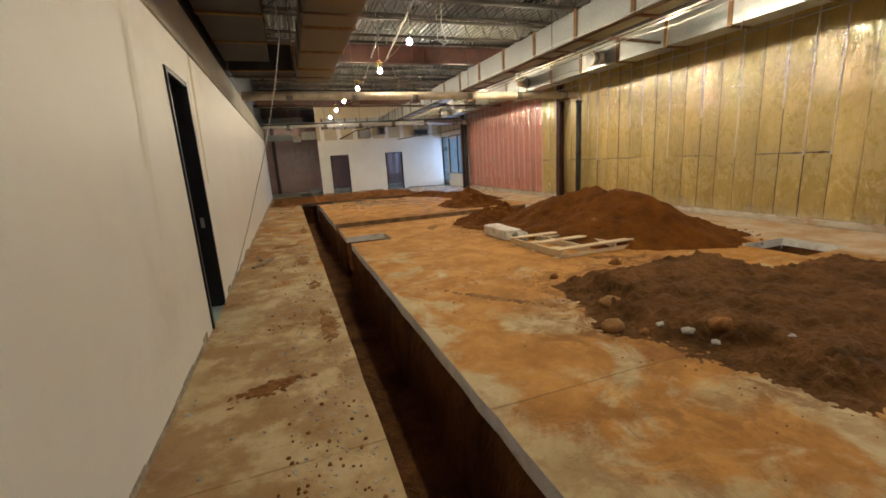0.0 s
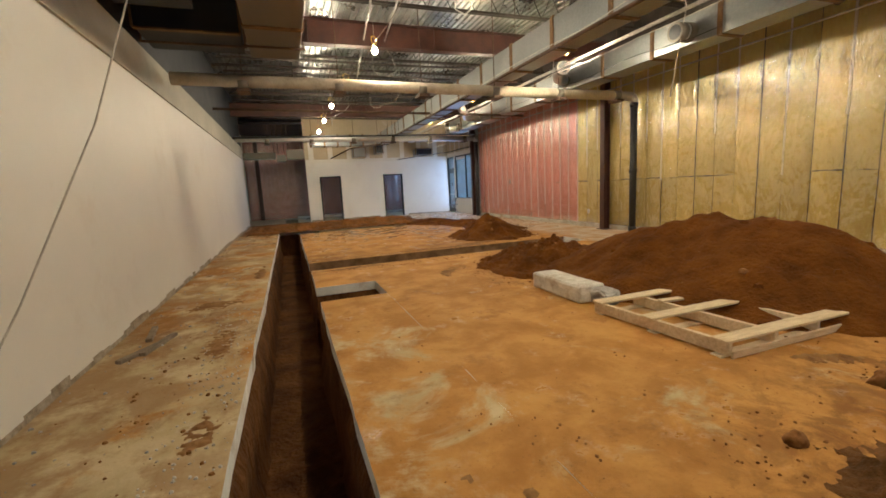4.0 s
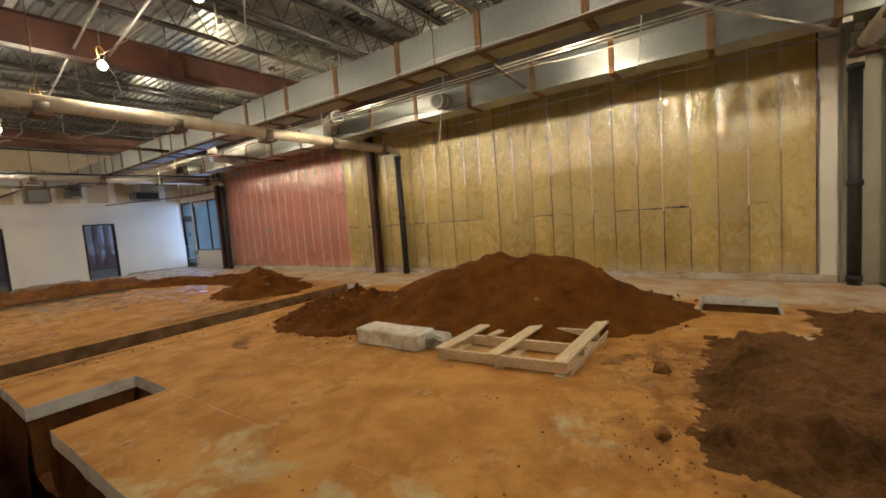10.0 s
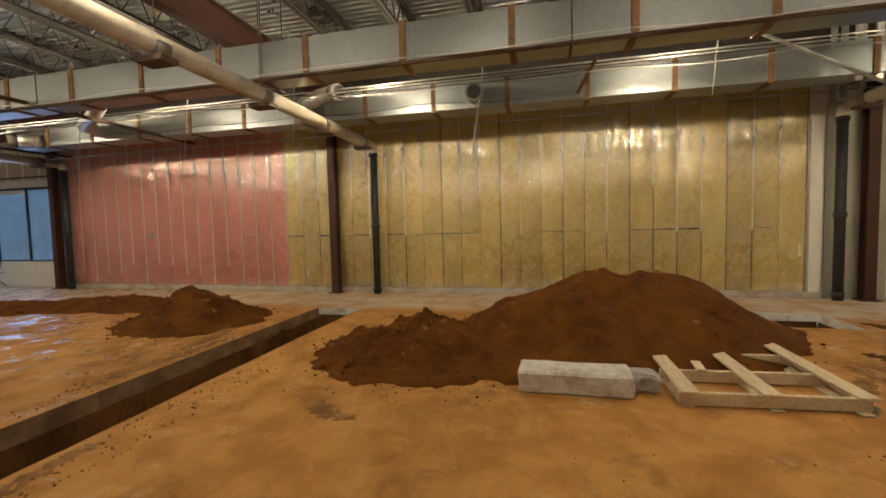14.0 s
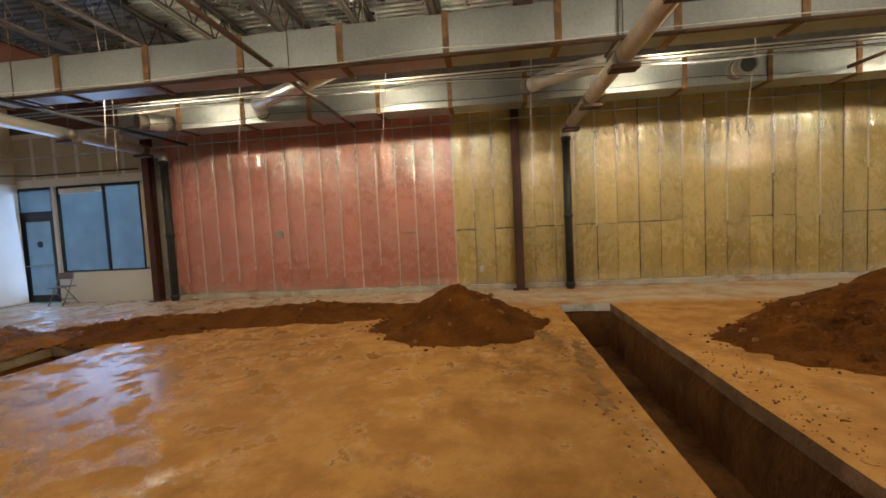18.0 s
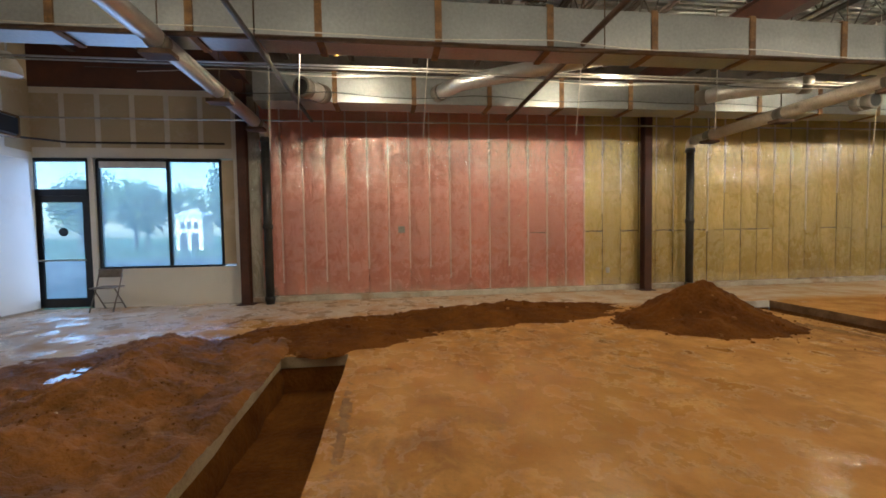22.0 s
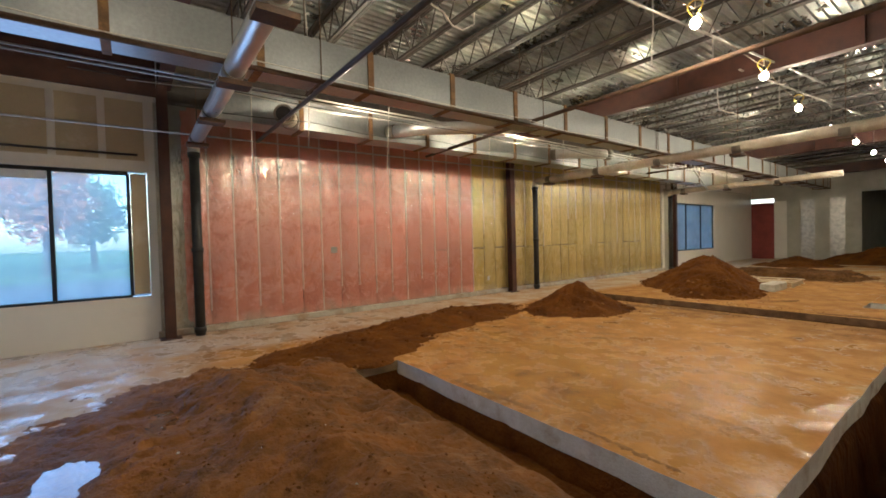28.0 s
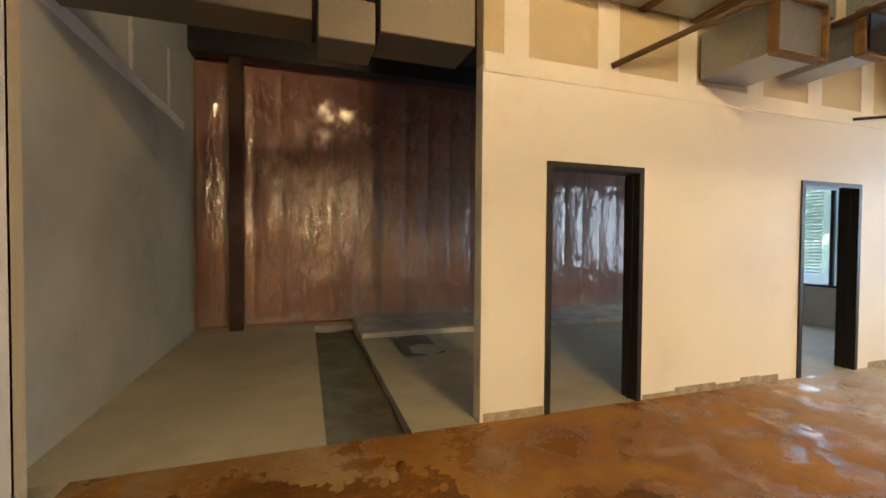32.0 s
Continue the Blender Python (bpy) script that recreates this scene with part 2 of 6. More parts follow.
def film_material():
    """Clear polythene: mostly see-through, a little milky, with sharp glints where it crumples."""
    m, n, l, b = node_mat("clear polythene")
    n.remove(b)
    tr, gl, mx = n.new("ShaderNodeBsdfTransparent"), n.new("ShaderNodeBsdfGlossy"), n.new("ShaderNodeMixShader")
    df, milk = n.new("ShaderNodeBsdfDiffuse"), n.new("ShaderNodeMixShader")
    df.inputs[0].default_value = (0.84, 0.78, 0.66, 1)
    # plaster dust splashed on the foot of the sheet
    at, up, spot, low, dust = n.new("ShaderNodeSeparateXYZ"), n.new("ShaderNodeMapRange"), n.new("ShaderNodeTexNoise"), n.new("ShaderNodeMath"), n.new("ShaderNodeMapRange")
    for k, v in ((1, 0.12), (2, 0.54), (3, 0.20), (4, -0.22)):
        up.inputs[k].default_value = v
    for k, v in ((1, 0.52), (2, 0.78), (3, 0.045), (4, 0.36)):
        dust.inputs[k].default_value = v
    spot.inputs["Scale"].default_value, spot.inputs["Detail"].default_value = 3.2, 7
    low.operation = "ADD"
    tr.inputs[0].default_value = (0.97, 0.97, 0.96, 1)
    gl.inputs["Roughness"].default_value = 0.14
    gl.inputs[0].default_value = (0.97, 0.95, 0.9, 1)
    fr, ad = n.new("ShaderNodeFresnel"), n.new("ShaderNodeMath")
    fr.inputs[0].default_value, ad.inputs[1].default_value = 1.22, 0.18
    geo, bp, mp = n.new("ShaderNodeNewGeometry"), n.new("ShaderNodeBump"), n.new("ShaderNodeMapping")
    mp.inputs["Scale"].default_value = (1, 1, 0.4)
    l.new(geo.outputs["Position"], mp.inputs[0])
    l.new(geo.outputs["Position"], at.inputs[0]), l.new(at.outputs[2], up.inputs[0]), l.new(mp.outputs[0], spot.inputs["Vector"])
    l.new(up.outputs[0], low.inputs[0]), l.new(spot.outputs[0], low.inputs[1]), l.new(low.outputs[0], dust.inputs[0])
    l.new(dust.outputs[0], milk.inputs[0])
    fold = n.new("ShaderNodeTexNoise")
    fold.inputs["Scale"].default_value, fold.inputs["Detail"].default_value, fold.inputs["Distortion"].default_value = 14.0, 0.5, 0.6
    l.new(mp.outputs[0], fold.inputs["Vector"])
    bp.inputs["Strength"].default_value, bp.inputs["Distance"].default_value = 1.0, 0.022
    l.new(fold.outputs[0], bp.inputs["Height"]), l.new(bp.outputs[0], gl.inputs["Normal"])
    l.new(fr.outputs[0], ad.inputs[0]), l.new(ad.outputs[0], mx.inputs[0])
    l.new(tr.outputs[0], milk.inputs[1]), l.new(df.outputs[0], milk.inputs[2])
    l.new(milk.outputs[0], mx.inputs[1]), l.new(gl.outputs[0], mx.inputs[2])
    l.new(mx.outputs[0], n["Material Output"].inputs[0])
    return m


def crease_material():
    """Folded polythene: see-through, with a bright gloss along the crease."""
    m, n, l, b = node_mat("polythene crease")
    n.remove(b)
    tr, gl, mx = n.new("ShaderNodeBsdfTransparent"), n.new("ShaderNodeBsdfGlossy"), n.new("ShaderNodeMixShader")
    df, pale = n.new("ShaderNodeBsdfDiffuse"), n.new("ShaderNodeMixShader")
    df.inputs[0].default_value = (0.95, 0.91, 0.80, 1)
    pale.inputs[0].default_value = 0.08
    gl.inputs["Roughness"].default_value, mx.inputs[0].default_value = 0.25, 0.17
    l.new(tr.outputs[0], pale.inputs[1]), l.new(df.outputs[0], pale.inputs[2])
    l.new(pale.outputs[0], mx.inputs[1]), l.new(gl.outputs[0], mx.inputs[2]), l.new(mx.outputs[0], n["Material Output"].inputs[0])
    return m


def glass_material():
    """Dusty shop glass, a little hazy in daylight."""
    m, n, l, b = node_mat("dusty window glass")
    n.remove(b)
    tr, gl, mx, fr = n.new("ShaderNodeBsdfTransparent"), n.new("ShaderNodeBsdfGlossy"), n.new("ShaderNodeMixShader"), n.new("ShaderNodeFresnel")
    hz, dust = n.new("ShaderNodeBsdfTranslucent"), n.new("ShaderNodeMixShader")
    tr.inputs[0].default_value, hz.inputs[0].default_value = (0.80, 0.91, 0.99, 1), (0.86, 0.94, 1.0, 1)
    geo, tx, rg = n.new("ShaderNodeNewGeometry"), n.new("ShaderNodeTexNoise"), n.new("ShaderNodeMapRange")
    tx.inputs["Scale"].default_value, rg.inputs[3].default_value, rg.inputs[4].default_value = 1.6, 0.24, 0.46
    l.new(geo.outputs["Position"], tx.inputs["Vector"]), l.new(tx.outputs[0], rg.inputs[0]), l.new(rg.outputs[0], dust.inputs[0])
    gl.inputs["Roughness"].default_value = 0.03
    l.new(tr.outputs[0], dust.inputs[1]), l.new(hz.outputs[0], dust.inputs[2])
    l.new(fr.outputs[0], mx.inputs[0]), l.new(dust.outputs[0], mx.inputs[1]), l.new(gl.outputs[0], mx.inputs[2])
    l.new(mx.outputs[0], n["Material Output"].inputs[0])
    return m


FLOOR = floor_material()
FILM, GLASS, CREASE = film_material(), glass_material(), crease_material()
CONC = surface("raw concrete", (0.30, 0.28, 0.25), (0.48, 0.46, 0.42), 4, 0.85, bump=0.5, fine=90)
EDGE = surface("pale slab edge", (0.66, 0.64, 0.60), (0.80, 0.78, 0.74), 5, 0.8, bump=0.6, third=(0.36, 0.24, 0.14), third_scale=2.2, third_edge=(0.52, 0.72))
EDGE_TAN = surface("dusty tan slab edge", (0.30, 0.22, 0.12), (0.46, 0.37, 0.23), 5, 0.85, bump=0.7, third=(0.20, 0.11, 0.045), third_scale=2.5, third_edge=(0.5, 0.7))
EDGE_CLAY = surface("clay-smeared slab edge", (0.12, 0.060, 0.022), (0.26, 0.155, 0.075), 4, 0.85, bump=0.8)
CONC_DUST = surface("dusty pale concrete", (0.40, 0.36, 0.29), (0.60, 0.56, 0.48), 2.5, 0.8, bump=0.35, third=(0.36, 0.22, 0.11), third_scale=1.3, third_edge=(0.52, 0.7))
CONC_GREEN = surface("grey-tan concrete", (0.38, 0.335, 0.235), (0.53, 0.475, 0.345), 1.6, 0.6, bump=0.2, grain=0.2, third=(0.30, 0.26, 0.18), third_scale=0.8, third_edge=(0.52, 0.72))
TEAL = surface("teal-grey floor paint", (0.20, 0.27, 0.27), (0.28, 0.36, 0.35), 1.3, 0.35, bump=0.05, grain=0.12)
FILL = surface("fresh trench fill and pit dark", (0.10, 0.10, 0.075), (0.20, 0.19, 0.145), 4, 0.8, bump=0.8, depth=0.03)
SOIL = surface("red clay soil", (0.082, 0.0255, 0.0022), (0.160, 0.057, 0.0055), 2.2, 0.95, bump=0.8, fine=22, depth=0.04, third=(0.21, 0.095, 0.018), third_scale=8, third_edge=(0.66, 0.84), grain=0.25, spec=0.12)
SOIL_WET = surface("damp red clay", (0.095, 0.036, 0.004), (0.24, 0.098, 0.016), 1.7, 0.76, bump=0.9, fine=16, depth=0.035, rough_var=0.34, third=(0.30, 0.145, 0.045), third_scale=1.4, third_edge=(0.54, 0.72), grain=0.22, spec=0.22)
SOIL_DARK = surface("dark loose soil", (0.065, 0.030, 0.009), (0.165, 0.080, 0.026), 3.0, 0.95, bump=0.9, fine=26, depth=0.03, third=(0.24, 0.13, 0.05), third_scale=6, third_edge=(0.62, 0.78), grain=0.3, spec=0.12)
TRENCH = surface("cut clay", (0.060, 0.023, 0.006), (0.165, 0.070, 0.020), 2.2, 0.95, bump=1.0, fine=14, depth=0.06, stretch=(1, 1, 0.5), grain=0.2, spec=0.15)
DIRT = surface("trodden dirt", (0.18, 0.088, 0.027), (0.31, 0.170, 0.060), 6, 0.9, bump=0.5, fine=40, grain=0.3, spec=0.2)
STONE = surface("clod", (0.12, 0.045, 0.008), (0.30, 0.15, 0.045), 8, 0.9, bump=0.4, grain=0.15, spec=0.2)
WHITE = surface("painted drywall", (0.70, 0.67, 0.61), (0.78, 0.75, 0.69), 0.9, 0.55, bump=0.05, fine=140, third=(0.64, 0.58, 0.50), third_scale=0.8, third_edge=(0.56, 0.8), grain=0.08, spread=(0.2, 0.8))
MUD = surface("joint compound", (0.66, 0.62, 0.54), (0.78, 0.74, 0.66), 2.5, 0.7, bump=0.1, grain=0.1, spread=(0.2, 0.8))
TAN = surface("bare drywall paper", (0.47, 0.38, 0.235), (0.56, 0.47, 0.31), 1.5, 0.75, bump=0.05, grain=0.1, spread=(0.2, 0.8), third=(0.62, 0.54, 0.40), third_scale=1.6, third_edge=(0.56, 0.7))
GREYBOARD = surface("grey-green drywall", (0.38, 0.36, 0.28), (0.47, 0.45, 0.36), 1.1, 0.7, bump=0.06, grain=0.12, third=(0.30, 0.29, 0.24), third_scale=0.9, third_edge=(0.55, 0.75))
TORN = surface("torn drywall edge", (0.22, 0.17, 0.11), (0.45, 0.38, 0.28), 9, 0.9, bump=0.8)
YELLOW = surface("yellow glass wool", (0.61, 0.46, 0.10), (0.77, 0.61, 0.18), 2.2, 0.8, bump=0.45, fine=30, vary=0.14, stretch=(1, 1, 0.35), third=(0.54, 0.40, 0.12), third_scale=2.0, third_edge=(0.46, 0.85), depth=0.025, grain=0.3)
PINK = surface("pink glass wool", (0.68, 0.245, 0.18), (0.77, 0.32, 0.24), 1.6, 0.8, bump=0.35, fine=30, vary=0.06, stretch=(1, 1, 0.5), third=(0.62, 0.235, 0.18), third_scale=1.2, third_edge=(0.4, 0.9), depth=0.025, grain=0.3)
# Pink wool again, its colour darkened for the dim alcove and back rooms.
PINK_DIM = surface("pink wool dimmed for shade", (0.30, 0.105, 0.085), (0.42, 0.165, 0.135), 2.0, 0.75, bump=0.4, fine=40, vary=0.12, grain=0.2)
STUD = surface("galvanised stud", (0.34, 0.33, 0.30), (0.55, 0.53, 0.48), 6, 0.4, metal=0.7, bump=0.1)
# Stud seams, their base colour paled to carry the glints of the film.
SEAM_GLINT = surface("seam with glint tone", (0.82, 0.74, 0.50), (0.90, 0.84, 0.66), 5, 0.4, bump=0.3)
SEAM_GLINT_PINK = surface("pink seam with glint tone", (0.80, 0.58, 0.50), (0.88, 0.70, 0.62), 5, 0.4, bump=0.3)
STEEL = surface("galvanised sheet", (0.26, 0.27, 0.27), (0.37, 0.38, 0.38), 0.9, 0.42, metal=0.8, bump=0.03, fine=25, rough_var=0.08, spread=(0.2, 0.8), grain=0.18)
DULL = surface("dull zinc duct", (0.15, 0.13, 0.105), (0.21, 0.185, 0.15), 1.4, 0.5, metal=0.4, bump=0.03, spread=(0.1, 0.9), grain=0.15)
# Duct wrap; also the upper west partition, where black stands for missing light.
WRAP_UNLIT = surface("black duct wrap and unlit wall", (0.010, 0.012, 0.014), (0.022, 0.026, 0.030), 2.0, 0.6, bump=0.2)
FLANGE = surface("brown joint mastic", (0.115, 0.060, 0.018), (0.23, 0.125, 0.040), 7, 0.75, bump=0.5, third=(0.075, 0.040, 0.016), third_scale=5, third_edge=(0.5, 0.7))
RUST = surface("rusty angle iron", (0.058, 0.034, 0.019), (0.11, 0.064, 0.034), 6, 0.8, bump=0.3)
DECKM = surface("galvanised roof deck", (0.22, 0.22, 0.205), (0.38, 0.38, 0.35), 1.2, 0.30, metal=0.92, bump=0.1, third=(0.16, 0.14, 0.12), third_scale=0.9, third_edge=(0.5, 0.66))
# Joist primer; also the dark put on the east wall for shade.
JOIST_SHADE = surface("dark joist primer and wall shade", (0.022, 0.017, 0.013), (0.052, 0.039, 0.029), 4, 0.65, bump=0.2)
REDOX = surface("red oxide primer", (0.038, 0.012, 0.007), (0.072, 0.024, 0.012), 3, 0.6, bump=0.2, third=(0.07, 0.024, 0.016), third_scale=2, third_edge=(0.55, 0.7))
REDPANEL = surface("red painted board", (0.20, 0.030, 0.024), (0.28, 0.048, 0.036), 2, 0.6, bump=0.1)
BAG = surface("dirty white wrap", (0.52, 0.49, 0.42), (0.74, 0.71, 0.64), 7, 0.6, bump=0.6, third=(0.34, 0.25, 0.15), third_scale=4, third_edge=(0.5, 0.68))
BLACKPIPE = surface("black cast iron", (0.012, 0.012, 0.013), (0.03, 0.029, 0.028), 8, 0.5, bump=0.3)
BLACK = surface("black painted steel and unlit dark", (0.006, 0.006, 0.007), (0.014, 0.014, 0.014), 6, 0.42, bump=0.08)
LAG = surface("pale pipe jacket", (0.38, 0.32, 0.24), (0.54, 0.48, 0.38), 3, 0.5, bump=0.2, third=(0.24, 0.19, 0.13), third_scale=2, third_edge=(0.56, 0.7))
FOIL = surface("foil jacket", (0.48, 0.47, 0.45), (0.62, 0.61, 0.58), 3, 0.33, metal=0.6, bump=0.25, fine=16, spread=(0.15, 0.85), grain=0.15)
WOOD = surface("pale pine", (0.56, 0.43, 0.25), (0.73, 0.60, 0.39), 6, 0.65, bump=0.25, stretch=(1, 6, 6), fine=90)
OLDWOOD = surface("weathered wood", (0.16, 0.12, 0.08), (0.28, 0.22, 0.15), 8, 0.8, bump=0.4)
WIRE = surface("grey cable", (0.40, 0.37, 0.32), (0.56, 0.52, 0.45), 9, 0.5, bump=0.05)
YCORD = surface("yellow cord", (0.62, 0.42, 0.03), (0.80, 0.58, 0.06), 9, 0.5, bump=0.05)
LAMPW = surface("white enamel", (0.68, 0.66, 0.60), (0.8, 0.78, 0.72), 5, 0.35, bump=0.05)
CHAIRM = surface("taupe chair vinyl", (0.12, 0.10, 0.08), (0.20, 0.17, 0.14), 9, 0.5, bump=0.1)
BLINDM = surface("white blind slat", (0.68, 0.68, 0.70), (0.8, 0.8, 0.82), 6, 0.5, bump=0.05)
GRASS = surface("lawn", (0.05, 0.105, 0.025), (0.12, 0.20, 0.05), 1.2, 0.9, bump=0.6)
ASPH = surface("asphalt", (0.05, 0.05, 0.052), (0.09, 0.09, 0.09), 2, 0.85, bump=0.3)
LEAF = surface("leaves", (0.06, 0.11, 0.035), (0.13, 0.20, 0.07), 1.3, 0.6, bump=0.3, vary=0.2)
LEAF_RED = surface("autumn leaves", (0.30, 0.09, 0.035), (0.46, 0.19, 0.07), 1.3, 0.6, bump=0.3, vary=0.2)
BARK = surface("bark", (0.06, 0.045, 0.03), (0.13, 0.10, 0.07), 9, 0.9, bump=0.6)
BRICK = surface("outside brick", (0.26, 0.10, 0.065), (0.36, 0.15, 0.10), 5, 0.85, bump=0.3)
WATER = surface("muddy water", (0.13, 0.058, 0.02), (0.20, 0.095, 0.035), 7, 0.10, bump=0.14, fine=30, rough_var=0.06)
BULB = glowing("lit bulb glass", (1.0, 0.75, 0.42), 225)
CAGED = glowing("lit caged bulb", (1.0, 0.75, 0.40), 430)
COOL = glowing("lit cool lamp", (0.75, 0.88, 1.0), 9)

# ---------------------------------------------------------------- mesh helpers
def link(name, bm, mats, parent=None, label="", smooth=False):
    me = bpy.data.meshes.new(name)
    bm.normal_update()
    bm.to_mesh(me)
    bm.free()
    for mt in (mats if isinstance(mats, (list, tuple)) else [mats]):
        me.materials.append(mt)
    if smooth:
        me.polygons.foreach_set("use_smooth", [True] * len(me.polygons))
    ob = new(name, me)
    if parent:
        ob.parent = parent
    if label:
        ob["label"] = label
    return ob


part = link


def thing(name, label, category, group="", kind="", at=(0, 0, 0)):
    ob = new(name)
    ob.location = at
    ob.empty_display_size = 0.2
    return tagged(ob, label, category, group, kind)


def box(bm, x0, x1, y0, y1, z0, z1, bevel=0.0, mi=0):
    vs = [bm.verts.new((x, y, z)) for z in (z0, z1) for y in (y0, y1) for x in (x0, x1)]
    fs = [bm.faces.new([vs[i] for i in f]) for f in ((0, 2, 3, 1), (4, 5, 7, 6), (0, 1, 5, 4), (2, 6, 7, 3), (0, 4, 6, 2), (1, 3, 7, 5))]
    for f in fs:
        f.material_index = mi
    if bevel:
        es = list({e for f in fs for e in f.edges})
        bmesh.ops.bevel(bm, geom=es, offset=bevel, segments=1, affect="EDGES")
    return fs


def boxed(*a, bevel=0.0):
    bm = bmesh.new()
    box(bm, *a, bevel=bevel)
    return bm


def tube(bm, pts, r, seg=10, caps=True, mi=0):
    """A round bar through points; r is a radius or one for each point."""
    pts = [Vector(p) for p in pts]
    rs = r if isinstance(r, (list, tuple)) else [r] * len(pts)
    rings = []
    for i, p in enumerate(pts):
        d = (pts[min(i + 1, len(pts) - 1)] - pts[max(i - 1, 0)]).normalized()
        u = d.orthogonal().normalized() if i == 0 else (last - d * last.dot(d)).normalized()
        last = u
        v = d.cross(u)
        rings.append([bm.verts.new(p + rs[i] * (math.cos(a) * u + math.sin(a) * v)) for a in (2 * math.pi * k / seg for k in range(seg))])
    for a, c in zip(rings, rings[1:]):
        for k in range(seg):
            f = bm.faces.new((a[k], a[(k + 1) % seg], c[(k + 1) % seg], c[k]))
            f.smooth, f.material_index = True, mi
    if caps:
        bm.faces.new(rings[0][::-1]).material_index = mi
        bm.faces.new(rings[-1]).material_index = mi
    return bm


def tubed(pts, r, seg=10):
    return tube(bmesh.new(), pts, r, seg)


def fbm(x, y, z=0.0, o=4):
    return noise.fractal(Vector((x, y, z)), 0.9, 2.1, o)


def pane(bm, x, y0, y1, z0, z1):
    box(bm, x - 0.006, x + 0.006, y0, y1, z0, z1)


# ---------------------------------------------------------------- floor and trenches
def slab(bm, x0, x1, y0, y1, rag="", step=0.3, z0=-0.13, dirty="", soil=2):
    """One piece of floor slab; sides named in rag are broken unevenly, those in dirty are soiled."""
    nx, ny = max(1, round((x1 - x0) / step)), max(1, round((y1 - y0) / step))
    if rag:
        nx, ny = max(nx, 2), max(ny, 2)
    top, low = {}, {}
    for i in range(nx + 1):
        for j in range(ny + 1):
            x, y = x0 + (x1 - x0) * i / nx, y0 + (y1 - y0) * j / ny
            dx = dy = 0.0
            if (i == 0 and "w" in rag) or (i == nx and "e" in rag):
                dx = 0.007 * fbm(x * 3, y * 3, 1) + 0.008 * fbm(x * 11, y * 11, 7)
            if (j == 0 and "s" in rag) or (j == ny and "n" in rag):
                dy = 0.009 * fbm(x * 3, y * 3, 2) + 0.008 * fbm(x * 11, y * 11, 8)
            top[i, j] = bm.verts.new((x + dx, y + dy, 0.0))
            if i in (0, nx) or j in (0, ny):
                low[i, j] = bm.verts.new((x + dx * 1.6, y + dy * 1.6, z0))
    for i in range(nx):
        for j in range(ny):
            bm.faces.new((top[i, j], top[i + 1, j], top[i + 1, j + 1], top[i, j + 1]))
    for i in range(nx):
        for j, flip in ((0, 1), (ny, 0)):
            q = (top[i, j], top[i + 1, j], low[i + 1, j], low[i, j])
            bm.faces.new(q[::-1] if flip else q).material_index = soil if ("s" if j == 0 else "n") in dirty else 1
    for j in range(ny):
        for i, flip in ((0, 0), (nx, 1)):
            q = (top[i, j], top[i, j + 1], low[i, j + 1], low[i, j])
            bm.faces.new(q[::-1] if flip else q).material_index = soil if ("w" if i == 0 else "e") in dirty else 1


C1A, C1B, C1E = 11.08, 11.95, 7.05       # first cross trench: y, y, east end
C2A, C2B, C2E = 18.68, 19.44, 4.95       # second cross trench
PIT = (1.76, 8.72, 9.58)                 # notch beside the long trench: east edge, y, y
bm = bmesh.new()
slab(bm, XL, T0, YS, 20.1, "e")
slab(bm, XL, 1.57, 20.1, YN, "")
slab(bm, T1, PIT[0], YS, PIT[1], "wn")
slab(bm, T1, PIT[0], PIT[2], C1A, "wsn", dirty="n")
slab(bm, PIT[0], XR, YS, 3.55, "")
slab(bm, PIT[0], 6.5, 3.55, 4.45, "e")
slab(bm, 7.5, XR, 3.55, 4.45, "w")
slab(bm, PIT[0], C1E, 4.45, C1A, "wn", dirty="n")
slab(bm, C1E, XR, 4.45, 19.5, "w")
slab(bm, T1, C1E, C1B, C2A, "wsn", dirty="s", z0=-0.18)
slab(bm, 1.57, C2E, C2B, YN, "s", dirty="s", soil=3)
slab(bm, C2E, C1E, C2A, YN, "w", dirty="w", soil=3)
slab(bm, C1E, XR, 19.5, YN, "")
floor = link("floor", bm, [FLOOR, EDGE, EDGE_CLAY, EDGE_TAN])
tagged(floor, "concrete slab floor smeared with orange clay, cut open by trenches", "floor", kind="structure")


def trench_wall(bm, a, c, z0, z1, out, n_step=0.18):
    """Uneven cut earth below a slab edge from a to c."""
    length = math.hypot(c[0] - a[0], c[1] - a[1])
    n, k = max(2, round(length / n_step)), 6
    rows = []
    for i in range(n + 1):
        x, y = a[0] + (c[0] - a[0]) * i / n, a[1] + (c[1] - a[1]) * i / n
        col = []
        for j in range(k + 1):
            z = z0 + (z1 - z0) * j / k
            d = 0.045 * fbm(x * 2.2 + out[0] * 9, y * 2.2, z * 2.6) - 0.02 - (0.05 * (j / k) ** 2)
            if j == 0:
                d = 0.03
            col.append(bm.verts.new((x - out[0] * d * -1, y - out[1] * d * -1, z)))
        rows.append(col)
    for p, q in zip(rows, rows[1:]):
        for j in range(k):
            bm.faces.new((p[j], q[j], q[j + 1], p[j + 1])).smooth = True


def trench_bed(bm, x0, x1, y0, y1, z):
    nx, ny = max(2, round((x1 - x0) / 0.2)), max(2, round((y1 - y0) / 0.2))
    g = {}
    for i in range(nx + 1):
        for j in range(ny + 1):
            x, y = x0 + (x1 - x0) * i / nx, y0 + (y1 - y0) * j / ny
            g[i, j] = bm.verts.new((x, y, z + 0.05 * fbm(x * 2, y * 2, 5)))
    for i in range(nx):
        for j in range(ny):
            bm.faces.new((g[i, j], g[i + 1, j], g[i + 1, j + 1], g[i, j + 1])).smooth = True


